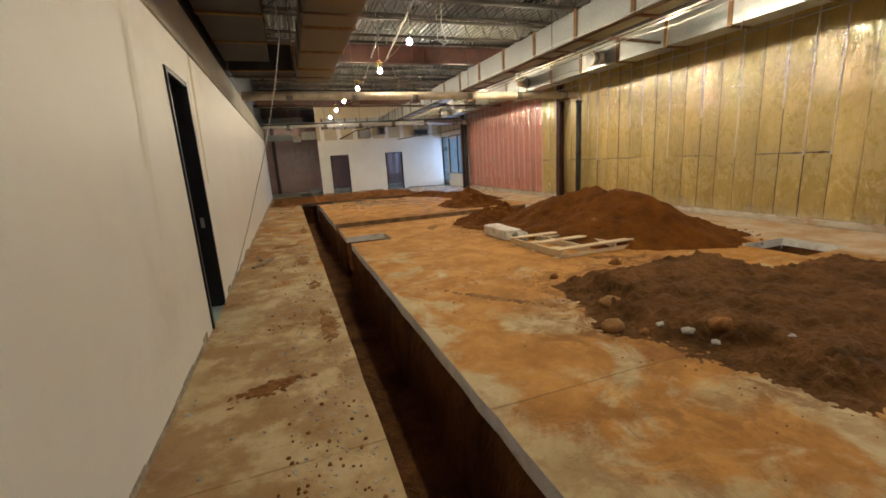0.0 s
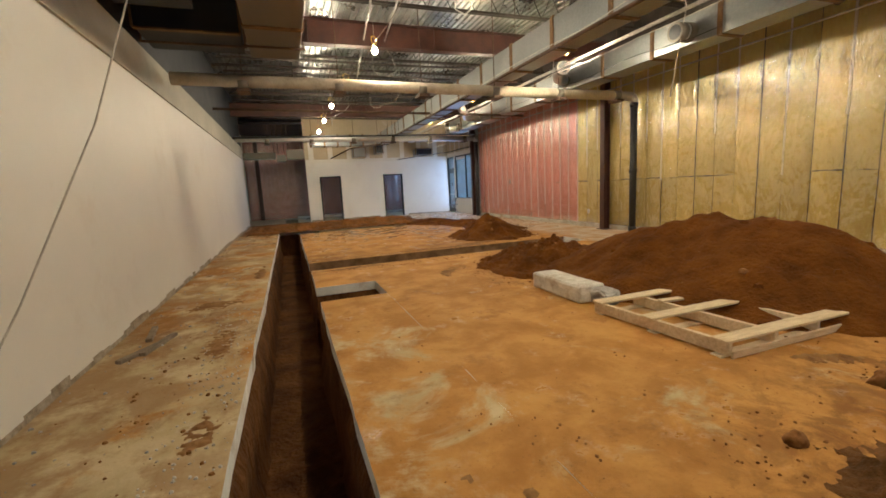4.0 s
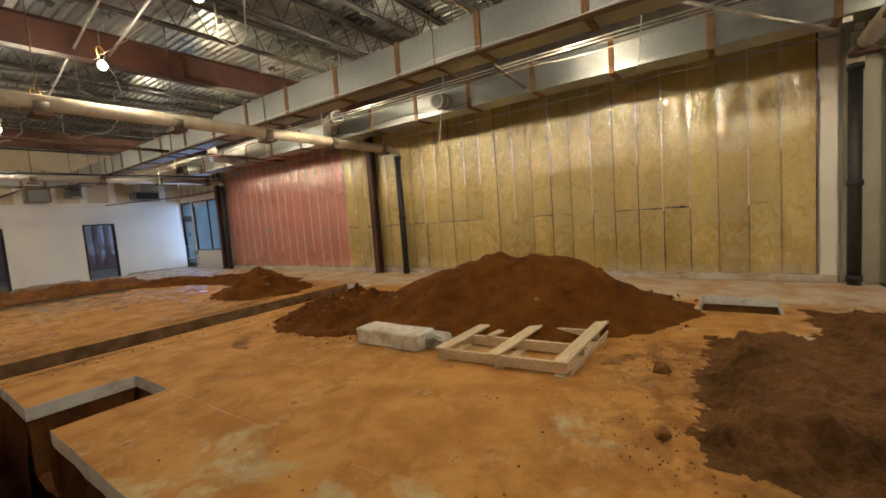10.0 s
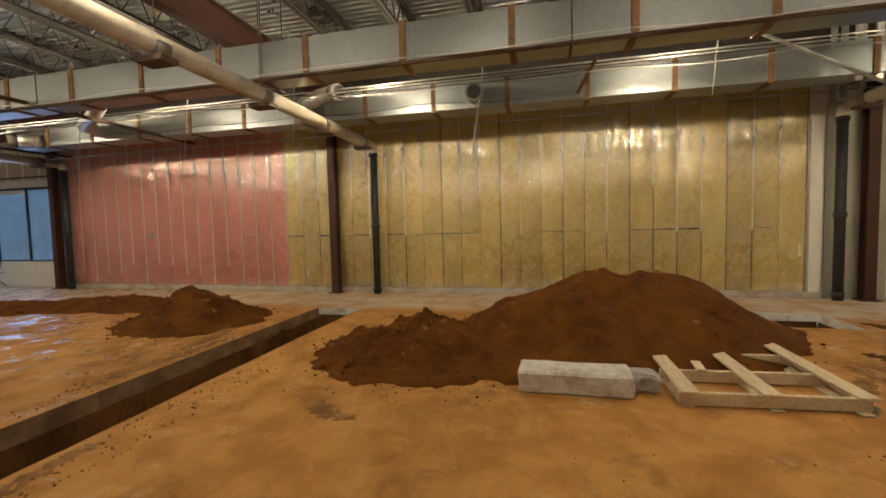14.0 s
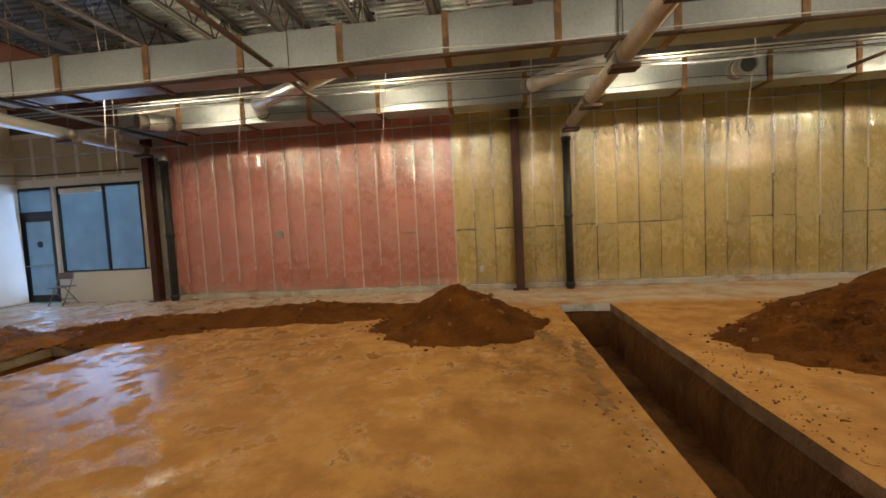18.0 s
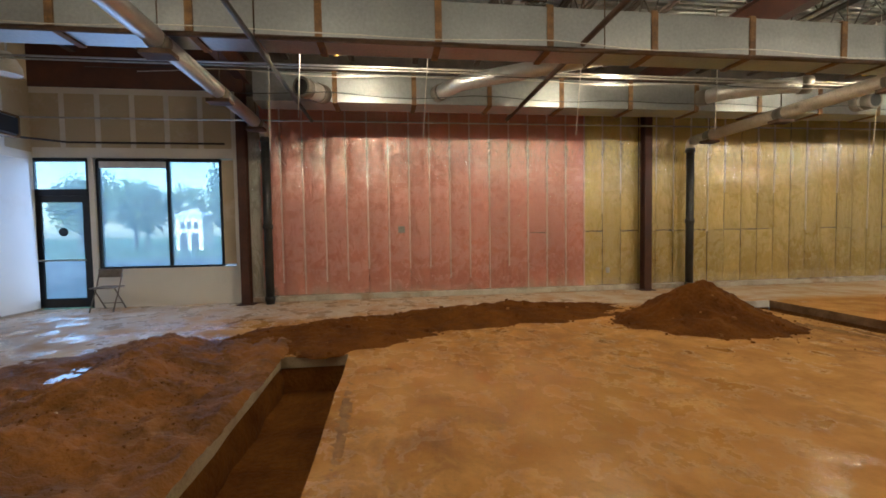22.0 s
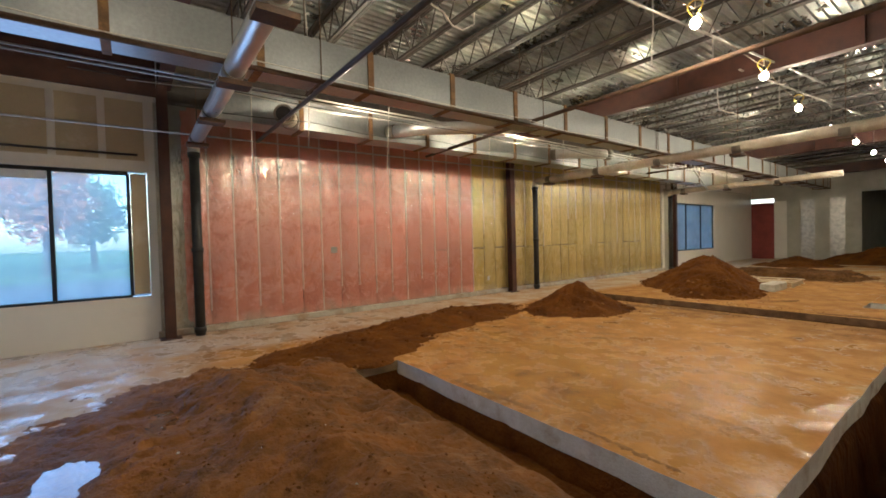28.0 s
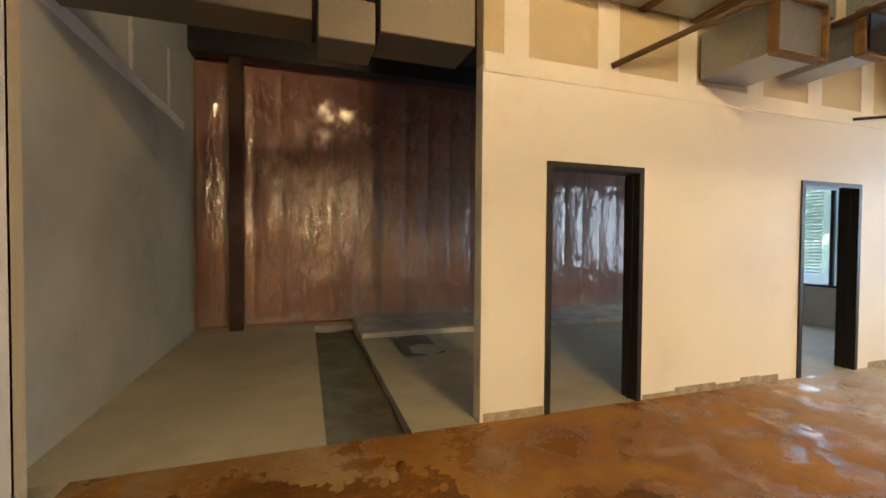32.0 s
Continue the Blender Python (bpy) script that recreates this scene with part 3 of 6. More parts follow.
D = -0.90
CUTS = {
    "trench_1": ("long narrow trench with dark red clay sides cut along the slab", (T0 - 0.1, T1 + 0.1, -4.2, 20.2, D),
                 (((T0, -4), (T0, 20.1), (-1, 0)), ((T0, 20.1), (T1, 20.1), (0, 1)), ((T0, -4), (T1, -4), (0, -1)), ((T1, -4), (T1, PIT[1]), (1, 0)),
                  ((T1, PIT[2]), (T1, C1A), (1, 0)), ((T1, C1B), (T1, C2A), (1, 0)), ((T1, C2B), (T1, 20.1), (1, 0)))),
    "trench_2": ("cross trench with damp red clay sides toward the insulated wall", (T1, C1E + 0.1, C1A - 0.1, C1B + 0.1, D + 0.15),
                 (((T1, C1A), (C1E, C1A), (0, -1)), ((T1, C1B), (C1E, C1B), (0, 1)), ((C1E, C1A), (C1E, C1B), (1, 0)))),
    "trench_3": ("second cross trench with a pale slab edge and clay bed", (T1, C2E + 0.1, C2A - 0.1, C2B + 0.1, -0.40),
                 (((T1, C2A), (C2E, C2A), (0, -1)), ((T1, C2B), (C2E, C2B), (0, 1)), ((C2E, C2A), (C2E, C2B), (1, 0)))),
    "pit_1": ("square pit cut beside the long trench", (T1, PIT[0] + 0.1, PIT[1] - 0.1, PIT[2] + 0.1, D + 0.25),
              (((T1, PIT[1]), (PIT[0], PIT[1]), (0, -1)), ((T1, PIT[2]), (PIT[0], PIT[2]), (0, 1)), ((PIT[0], PIT[1]), (PIT[0], PIT[2]), (1, 0)))),
    "pit_2": ("square pit cut near the insulated wall", (6.4, 7.6, 3.45, 4.55, D + 0.25),
              (((6.5, 3.55), (6.5, 4.45), (-1, 0)), ((7.5, 3.55), (7.5, 4.45), (1, 0)), ((6.5, 3.55), (7.5, 3.55), (0, -1)), ((6.5, 4.45), (7.5, 4.45), (0, 1)))),
}
for nm, (text, bed, sides) in CUTS.items():
    bm = bmesh.new()
    trench_bed(bm, *bed)
    for p, q, o in sides:
        trench_wall(bm, p, q, -0.115, D - 0.12, o)
    tagged(link(nm, bm, SOIL if nm == "trench_3" else TRENCH), text, "trench", kind="structure")
# closing earth under everything
bm = boxed(-18, 10, -30, 34, -1.4, -1.3)
tagged(link("subsoil", bm, TRENCH), "dark earth under the slab", "ground", kind="structure")

# ---------------------------------------------------------------- walls
def panel_wall(name, x0, x1, y0, y1, z0, z1, mat, label):
    return tagged(link(name, boxed(x0, x1, y0, y1, z0, z1), mat), label, "wall", kind="structure")


LD0, LD1, LDH = 4.75, 5.66, 2.66          # door in the west wall
WT = 3.08                                 # top of its paint
bm = bmesh.new()
box(bm, XL - 0.15, XL, YS, LD0, 0, WT)
box(bm, XL - 0.15, XL, LD1, 24.4, 0, WT)
box(bm, XL - 0.15, XL, LD0, LD1, LDH, WT)
wall_west = tagged(link("wall_west", bm, WHITE), "long white painted drywall partition with a torn lower edge", "wall", kind="structure")
bm = boxed(XL - 0.17, XL + 0.03, YS, 24.4, WT, 3.6)
tagged(link("bulkhead_west", bm, GREYBOARD), "grey unpainted strip above the white partition", "wall", kind="structure")
# The lack of light up here is put into the wall's near-black colour.
tagged(link("wall_west_head", boxed(XL - 0.15, XL, YS, 24.4, 3.6, DECK), WRAP_UNLIT), "upper partition under the roof deck, coloured near black as unlit", "wall", kind="structure")

# east wall: masonry behind, insulation in front, shopfronts at both ends
bm = bmesh.new()
for y0, y1, z0, z1 in ((2.66, 21.2, 0, DECK), (21.2, 21.28, 0, DECK), (21.28, 23.86, 0, 0.76), (21.28, 30, 2.93, DECK), (25.02, 25.5, 0, 2.93), (25.5, 28.7, 0, 0.7),
                       (28.7, 30, 0, 2.93), (1.68, 2.66, 0, DECK), (-2.78, 1.68, 0, 0.79), (-2.78, 1.68, 3.03, DECK), (YS, -2.78, 0, DECK), (23.86, 23.95, 0, 2.93)):
    box(bm, XR, XR + 0.22, y0, y1, z0, z1)
wall_east = tagged(link("wall_east", bm, WHITE), "outer wall, insulated under plastic between two shopfronts", "wall", kind="structure")
def billow(s, z, seed, pitch=PITCH):
    """How far the stapled film stands off its studs: a slack belly in every bay, creased near the top."""
    bay, u = divmod(s / pitch, 1.0)
    belly = 4 * u * (1 - u)
    slack = 0.026 + 0.020 * noise.noise(Vector((bay * 3.7, seed, z * 0.9)))
    top = math.exp(-((z - 3.0) / 0.5) ** 2)
    d = slack * belly + 0.018 * belly * noise.noise(Vector((s * 4, z * 3.2, seed))) + 0.012 * noise.noise(Vector((s * 0.8, z * 1.1, seed + 4)))
    return d + (0.002 + 0.013 * top) * noise.noise(Vector((s * 9, z * 6.5, seed + 9))) + 0.006 * top * noise.noise(Vector((s * 22, z * 9, seed + 2)))


bm = bmesh.new()
nz_, ny_ = 84, 900
rows = []
for i in range(ny_ + 1):
    y = 2.96 + (21.15 - 2.96) * i / ny_
    rows.append([bm.verts.new((XR - 0.054 - billow(y - 2.96, z, 3), y, z)) for z in (0.1 + 4.12 * j / nz_ for j in range(nz_ + 1))])
for p, q in zip(rows, rows[1:]):
    for j in range(nz_):
        bm.faces.new((p[j], p[j + 1], q[j + 1], q[j])).smooth = True
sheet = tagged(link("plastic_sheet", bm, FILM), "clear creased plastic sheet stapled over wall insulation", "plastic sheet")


def creases(parent, n, s0, s1, z_mid, z_low, pitch, seed, place, long_folds):
    """Small flakes and long folds of the film, thickest along the studs; place(s, z, out) gives the point."""
    rnd = random.Random(seed)
    vs, fs = [], []

    def fold(s, z, length, lean, r, bend, k=6):
        pts = []
        for i in range(k + 1):
            u = i / k - 0.5
            pts.append((s + lean * u * length + 0.004 * math.sin(9 * u + z), z + u * length, 0.004 + bend * (0.25 - u * u) * length + 0.3 * r * math.sin(5 * u + 3 * s)))
        base = len(vs)
        for i, (a, c, o) in enumerate(pts):
            rr = r * (1 - (2 * i / k - 1) ** 4 * 0.8)
            for j in range(6):
                w = math.pi * (j / 5 - 0.5)
                vs.append(place(a + rr * math.sin(w), c, o + rr * math.cos(w)))
        for i in range(k):
            for j in range(5):
                q = base + i * 6 + j
                fs.append((q, q + 1, q + 7, q + 6))

    def facet(s, z, w, h, lean, ty, tz):
        """One flat flake of crumpled film, tilted a little off the wall."""
        base, at = len(vs), 0.006 + abs(ty) * w / 2 + abs(tz) * h / 2
        for a, c in ((-0.5, -0.5), (0.5, -0.35), (0.4, 0.5), (-0.4, 0.4)):
            vs.append(place(s + a * w + lean * c * h, z + c * h, at + a * w * ty + c * h * tz))
        fs.append((base, base + 1, base + 2, base + 3))

    for _ in range(n):
        s = rnd.uniform(s0, s1)
        if rnd.random() < 0.55:
            s = s0 + round((s - s0) / pitch) * pitch + rnd.gauss(0, 0.028)
        z = z_mid - abs(rnd.gauss(0, 0.32)) if rnd.random() < 0.95 else rnd.uniform(z_low, z_mid)
        facet(s, z, rnd.uniform(0.008, 0.022), rnd.uniform(0.03, 0.11), rnd.gauss(0, 0.4), rnd.gauss(0, 0.33), rnd.gauss(-0.08, 0.06))
    for i in range(int((s1 - s0) / pitch)):
        if rnd.random() < long_folds:
            z = z_mid - 0.05
            while z > z_mid - rnd.uniform(0.5, 1.9):
                step = rnd.uniform(0.15, 0.4)
                fold(s0 + i * pitch + rnd.gauss(0, 0.004), z - step / 2, step, rnd.gauss(0, 0.02), 0.009, rnd.uniform(0.05, 0.22))
                z -= step
    me = bpy.data.meshes.new("crease")
    me.from_pydata(vs, [], fs)
    me.polygons.foreach_set("use_smooth", [True] * len(me.polygons))
    me.materials.append(CREASE)
    o = new("crease", me)
    o.parent = parent
    return tagged(o, "glossy folds in the plastic", "", kind="stuff")


creases(sheet, 7000, 2.96, 20.9, 3.36, 0.4, PITCH, 77, lambda s, z, o: (XR - 0.054 - billow(s - 2.96, z, 3) - o, s, z), 0.45)

# north wall with two door openings, header over the alcove
D1, D2, DH = (2.17, 3.20), (5.37, 6.40), 2.18
bm = bmesh.new()
for x0, x1, z0, z1 in ((1.57, D1[0], 0, 2.92), (D1[1], D2[0], 0, 2.92), (D2[1], XR, 0, 2.92), (D1[0], D1[1], DH, 2.92), (D2[0], D2[1], DH, 2.92)):
    box(bm, x0, x1, YN, YN + 0.14, z0, z1)
wall_north = tagged(link("wall_north", bm, WHITE), "white painted partition with two dark door frames", "wall", kind="structure")
bm = boxed(1.57, XR, YN, YN + 0.14, 2.92, DECK)
head_n = tagged(link("wall_north_head", bm, TAN), "bare tan drywall above the painted partition", "wall", kind="structure")
# Black panels added over the alcove stand in for its unlit depth.
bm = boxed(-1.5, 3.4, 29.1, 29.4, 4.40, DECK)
tagged(link("alcove_beam", bm, BLACK), "black band for the unlit plenum above the alcove insulation", "wall", kind="structure")
panel_wall("alcove_ceiling", -1.5, 3.4, YN + 0.2, 29.1, 4.75, 4.85, BLACK, "black sheet over the alcove for its unlit plenum")
panel_wall("alcove_side", -1.66, -1.5, 24.4, 29.6, 0, DECK, GREYBOARD, "grey-green drywall side of the alcove")
panel_wall("alcove_return", -1.52, XL, 24.38, 24.5, 0, DECK, TAN, "bare tan end of the long partition")
panel_wall("wall_back_north", -1.7, XR + 0.2, 29.56, 29.72, 0, DECK, PINK_DIM, "far outer wall behind the rooms")
bm = bmesh.new()
slab(bm, -1.5, 0.36, YN, 29.6, ""), slab(bm, 1.0, XR, YN, 29.6, ""), slab(bm, 0.36, 1.0, 29.2, 29.6, "")
tagged(link("floor_north", bm, [CONC_GREEN, CONC]), "grey-green concrete floor of the alcove and rooms", "floor", kind="structure")
bm = bmesh.new()
trench_bed(bm, 0.3, 1.05, YN - 0.1, 29.3, -0.09)
tagged(link("filled_trench", bm, FILL), "backfilled trench strip in the alcove floor", "trench", kind="structure")

# south end
panel_wall("wall_south_red", 7.9, XR, YS - 0.14, YS, 0, 3.25, REDPANEL, "dark red panel at the south end")
bm = boxed(4.3, 7.9, YS - 0.14, YS - 0.02, 0, 3.5)
wall_sg = tagged(link("wall_south_grey", bm, GREYBOARD), "grey sheathed partition at the south end", "wall", kind="structure")
panel_wall("wall_south_head", -1.4, XR, YS - 0.14, YS, 3.5, DECK, GREYBOARD, "upper grey partition over the corridor")
panel_wall("corridor_side_east", 4.3, 4.42, -20, YS - 0.14, 0, DECK, GREYBOARD, "grey corridor wall")
panel_wall("corridor_side_west", 1.7, 1.82, -20, YS - 0.14, 0, DECK, GREYBOARD, "grey corridor wall")
bm = bmesh.new()
for x0, x1, z0, z1 in ((1.82, 2.7, 0, DECK), (3.1, 4.3, 0, DECK), (2.7, 3.1, 0, 1.6), (2.7, 3.1, 2.6, DECK)):
    box(bm, x0, x1, -20.14, -20, z0, z1)
tagged(link("corridor_end", bm, GREYBOARD), "far corridor end with a small lit window", "wall", kind="structure")
panel_wall("wall_south_back", -1.4, 1.7, -10.6, -10.5, 0, DECK, OLDWOOD, "dark room behind open studs")
bm = bmesh.new()
slab(bm, -1.3, XR, -20, YS, "", step=1.0)
tagged(link("floor_south", bm, [CONC_DUST, CONC]), "dusty concrete floor beyond the hall", "floor", kind="structure")

# west room seen through the open door
panel_wall("west_room_end_south", -18, XL - 0.15, -3.15, -3, 0, DECK, WHITE, "white wall of the neighbouring room")
panel_wall("west_room_back", -18.15, -18, -3.15, 31.65, 0, DECK, WHITE, "white far wall of the neighbouring room")
panel_wall("west_room_side", -1.82, -1.67, 24.4, 31.65, 0, DECK, WHITE, "white side wall of the neighbouring room")
bm = bmesh.new()
for x0, x1, z0 in ((-18, -16.8, 0), (-15.4, -1.82, 0), (-16.8, -15.4, 2.75)):
    box(bm, x0, x1, 31.5, 31.65, z0, DECK)
tagged(link("west_room_end_north", bm, WHITE), "white wall with a dark doorway in the neighbouring room", "wall", kind="structure")
# Added black sheet: paints the space beyond the doorway as unlit.
panel_wall("west_dark_lobby", -18, -14, 33.2, 33.3, 0, 3.4, BLACK, "black sheet for the unlit space behind a doorway")
bm = bmesh.new()
slab(bm, -18, XL, -3, 13.3, "", step=2.0)
tagged(link("floor_west", bm, [TEAL, CONC]), "smooth teal-grey painted floor of the neighbouring room", "floor", kind="structure")
bm = bmesh.new()
slab(bm, -18, XL - 0.55, 13.3, 33.2, "", step=2.0)
tagged(link("floor_west_far", bm, [CONC_DUST, CONC]), "dusty bare floor at the far side of the neighbouring room", "floor", kind="structure")

# roof deck
bm = bmesh.new()
prof, x = [], -18.2
while x < 9.3:
    prof += [(x, 0), (x + 0.05, 0), (x + 0.065, 0.038), (x + 0.135, 0.038)]
    x += 0.15
rows = [[bm.verts.new((px_, y, DECK + pz)) for px_, pz in prof] for y in (-20.2, -8, 4, 16, 33.4)]
for p, q in zip(rows, rows[1:]):
    for k in range(len(prof) - 1):
        bm.faces.new((p[k], q[k], q[k + 1], p[k + 1]))
tagged(link("ceiling", bm, DECKM), "corrugated galvanised steel roof deck", "ceiling", kind="structure")
bm = boxed(-18.4, 9.5, -20.4, 33.5, DECK + 0.06, DECK + 0.2)
tagged(link("roof", bm, CONC), "flat roof above the deck", "roof", kind="structure")

# ---------------------------------------------------------------- roof steel
def bar_joist():
    j = thing("bar_joist", "dark open-web steel roof joist under the deck", "roof joist", "roof joists")
    zt, zb, xa, xb = DECK - 0.005, DECK - 0.55, -1.1, 8.98
    bm = bmesh.new()
    box(bm, xa, xb, -0.065, -0.01, zt - 0.05, zt), box(bm, xa, xb, 0.01, 0.065, zt - 0.05, zt)
    part("top_chord", bm, JOIST_SHADE, j)
    bm = bmesh.new()
    box(bm, xa + 0.4, xb - 0.3, -0.055, -0.008, zb, zb + 0.04), box(bm, xa + 0.4, xb - 0.3, 0.008, 0.055, zb, zb + 0.04)
    part("bottom_chord", bm, JOIST_SHADE, j)
    bm = bmesh.new()
    n = 18
    step = (xb - xa - 0.8) / n
    zig = [(xa + 0.45 + k * step / 2, 0, zt - 0.03 if k % 2 else zb + 0.02) for k in range(2 * n + 1)]
    tube(bm, zig, 0.015, 5)
    part("web", bm, JOIST_SHADE, j)
    return j


BEAMS = (-6.9, 2.08, 12.46, 20.98)
first = bar_joist()
ys = [y for y in (-7.6 + 1.26 * k for k in range(26)) if all(abs(y - b) > 0.3 for b in BEAMS)]
first.location.y = ys[0]
for y in ys[1:]:
    copy_thing(first, pose(0, y, 0))


def h_section(bm, length, w=0.2, d=0.46, t=0.014):
    box(bm, 0, length, -w / 2, w / 2, 0, t), box(bm, 0, length, -w / 2, w / 2, d - t, d), box(bm, 0, length, -t / 2, t / 2, t, d - t)


for y in BEAMS:
    b = thing("roof_beam", "red oxide steel girder spanning under the roof deck", "roof beam", "red roof beams", at=(-1.1, y, DECK - 0.95))
    bm = bmesh.new()
    h_section(bm, 10.08, 0.2, 0.48)
    girder = part("girder", bm, REDOX, b)
    for x in (2.4, 5.1, 7.6):
        part("stiffener", boxed(x, x + 0.012, -0.09, 0.09, 0.015, 0.465), REDOX, girder)
for y, w in ((12.46, 0.17), (21.03, 0.16), (2.10, 0.17)):
    c = thing("steel_column", "red oxide steel column standing at the insulated wall", "column", "red columns", at=(8.79, y, 0))
    bm = bmesh.new()
    box(bm, -0.1, -0.086, -w / 2, w / 2, 0.015, DECK - 0.95), box(bm, 0.076, 0.09, -w / 2, w / 2, 0.015, DECK - 0.95), box(bm, -0.086, 0.076, -0.006, 0.006, 0.015, DECK - 0.95)
    part("shaft", bm, REDOX, c)
    part("base_plate", boxed(-0.15, 0.12, -0.16, 0.16, 0, 0.015), REDOX, c)


def drain(y, z, x_end, x_up, jacket, label):
    d = thing("drain_pipe", label, "pipe", "roof drain pipes", at=(8.74, y, 0))
    riser = part("riser", tubed([(0, 0, 0), (0, 0, z - 0.16)], 0.082, 14), BLACKPIPE, d, "black cast iron riser")
    for zz in (0.06, 1.5, z - 0.24):
        part("collar", tubed([(0, 0, zz), (0, 0, zz + 0.09)], 0.10, 14), BLACKPIPE, riser)
    part("elbow", tubed([(0, 0, z - 0.2), (0, 0, z - 0.09), (-0.04, 0, z - 0.02), (-0.15, 0, z)], 0.10, 14), jacket, d)
    run = part("run", tubed([(-0.13, 0, z), (x_end - 8.74, 0, z + 0.06)], 0.105, 16), jacket, d, "pale jacketed horizontal drain pipe")
    x = 8.1
    while x > x_end + 0.5:
        part("band", tubed([(x - 8.74, 0, z + 0.01), (x - 8.74 + 0.16, 0, z + 0.01)], 0.112, 14), DULL, run)
        bm = boxed(x - 8.74 - 0.02, x - 8.74 + 0.18, -0.16, 0.16, z - 0.15, z - 0.10)
        tube(bm, [(x - 8.66, 0, z + 0.1), (x - 8.66, 0, DECK - 0.5)], 0.008, 5)
        part("hanger", bm, RUST, d)
        x -= 1.62
    return d


drain(11.42, 3.33, -1.0, 0, LAG, "black drain riser turning into a pale jacketed pipe across the hall")
drain(20.58, 3.45, -1.0, 0, FOIL, "black drain riser turning into a foil-wrapped pipe across the hall")
drain(2.56, 3.42, 3.2, 0, LAG, "black drain riser turning into a pale jacketed pipe")


# ---------------------------------------------------------------- ducts
def rect_duct(x0, x1, y0, y1, z0, z1, seg, mat, label, along="y", rods=True):
    d = thing("air_duct", label, "air duct", "rectangular ducts", at=(x0, y0, z0))
    w, h, n = x1 - x0, z1 - z0, max(1, round((y1 - y0) / seg))
    s = (y1 - y0) / n
    me = link("duct_section", boxed(0, w, 0, s - 0.012, 0, h, bevel=0.006), mat, d).data
    bm = bmesh.new()
    for a in ((-0.012, w + 0.012, -0.022, 0), (-0.012, w + 0.012, h, h + 0.022), (-0.022, 0, 0, h), (w, w + 0.022, 0, h)):
        box(bm, a[0], a[1], -0.04, 0.04, a[2], a[3])
    fl = link("flange", bm, FLANGE, d).data
    bm = bmesh.new()
    tube(bm, [(-0.04, 0, -0.03), (-0.04, 0, DECK - z0 - 0.03)], 0.008, 5)
    tube(bm, [(w + 0.04, 0, -0.03), (w + 0.04, 0, DECK - z0 - 0.03)], 0.008, 5)
    box(bm, -0.06, w + 0.06, -0.015, 0.015, -0.05, -0.024)
    hanger = link("hanger", bm, RUST, d)
    hg = hanger.data
    hanger.location.y = s / 2
    if not rods:
        bpy.data.objects.remove(hanger)
    for k in range(1, n):
        for nm, data, yy in (("duct_section", me, k * s), ("flange", fl, k * s), ("hanger", hg, (k + 0.5) * s)):
            if nm == "hanger" and (k % 3 or not rods):
                continue
            o = new(nm, data)
            o.parent, o.location.y = d, yy
    return d


rect_duct(5.0, 5.46, -5.5, 24.36, 3.60, 4.08, 1.36, STEEL, "long galvanised supply duct with rusty joint flanges hung under the joists")
rect_duct(7.42, 7.92, 1.6, 20.4, 3.62, 4.12, 1.34, STEEL, "galvanised duct with rusty flanges hung beside the insulated wall", rods=False)
rect_duct(0.28, 1.02, -3.0, 10.9, 3.62, 4.1, 1.4, DULL, "dull duct hung above the long trench")
rect_duct(-1.06, -0.25, -3.0, 9.4, 3.72, 4.3, 1.4, WRAP_UNLIT, "black-wrapped duct hung against the long partition")
rect_duct(-1.06, 0.2, 10.0, 10.9, 3.68, 4.2, 1.0, WRAP_UNLIT, "short dark duct reaching over the partition")
north_duct = rect_duct(0, 0.46, 0, 3.1, 0, 0.52, 0.62, STEEL, "galvanised duct with rusty flanges hung along the north wall", rods=False)
north_duct.matrix_world = pose(1.9, 24.87, 3.62, 0, 0, -90)
rect_duct(3.84, 4.42, 24.2, 24.88, 3.06, 3.50, 0.68, STEEL, "short galvanised duct stub below the north wall top", rods=False)
rect_duct(4.95, 5.3, 24.2, 24.88, 3.2, 3.58, 0.68, STEEL, "short galvanised duct stub below the north wall top", rods=False)
rect_duct(7.05, 7.9, 24.28, 24.88, 3.08, 3.40, 0.6, STEEL, "small galvanised outlet box on the north wall", rods=False)
# The stubs are closed boxes; black plates paint their shaded insides.
for x0, x1, y0, z0, z1 in ((4.98, 5.27, 24.15, 3.23, 3.55), (7.08, 7.87, 24.23, 3.11, 3.37)):
    tagged(link("duct_mouth", boxed(x0, x1, y0, y0 + 0.012, z0, z1), BLACK), "black plate on a duct stub for its shaded inside", "duct opening")


def round_duct(pts, r, label, mat=FOIL, ring=True):
    d = thing("round_duct", label, "air duct", "round ducts", at=pts[0])
    q = [Vector(p) - Vector(pts[0]) for p in pts]
    pipe = part("pipe", tubed(q, r, 18), mat, d)
    for p, a in ((q[0], q[1]), (q[-1], q[-2])):
        u = (a - p).normalized()
        part("collar", tubed([p - u * 0.02, p + u * 0.14], r + 0.018, 18), DULL, pipe)
        # No hole here: a black disc paints the pipe's shaded inside.
        part("mouth", tubed([p - u * 0.024, p - u * 0.021], r * 0.86, 18), BLACK, pipe, "black disc for the shaded inside")


round_duct([(7.40, 17.3, 3.80), (6.72, 17.0, 3.76), (6.25, 16.1, 3.80), (5.62, 15.05, 3.82)], 0.12, "foil round branch duct between two rectangular ducts")
round_duct([(7.40, 12.3, 3.84), (7.0, 12.05, 3.84), (6.6, 11.5, 3.82), (6.42, 11.05, 3.80)], 0.13, "foil round branch duct with a black disc for the shaded inside")
round_duct([(7.42, 8.85, 3.82), (7.08, 8.85, 3.80)], 0.14, "short round duct stub with a black disc for the shaded inside")
round_duct([(7.42, 19.25, 3.74), (6.92, 19.5, 3.69)], 0.14, "short round duct stub with a black disc for the shaded inside")
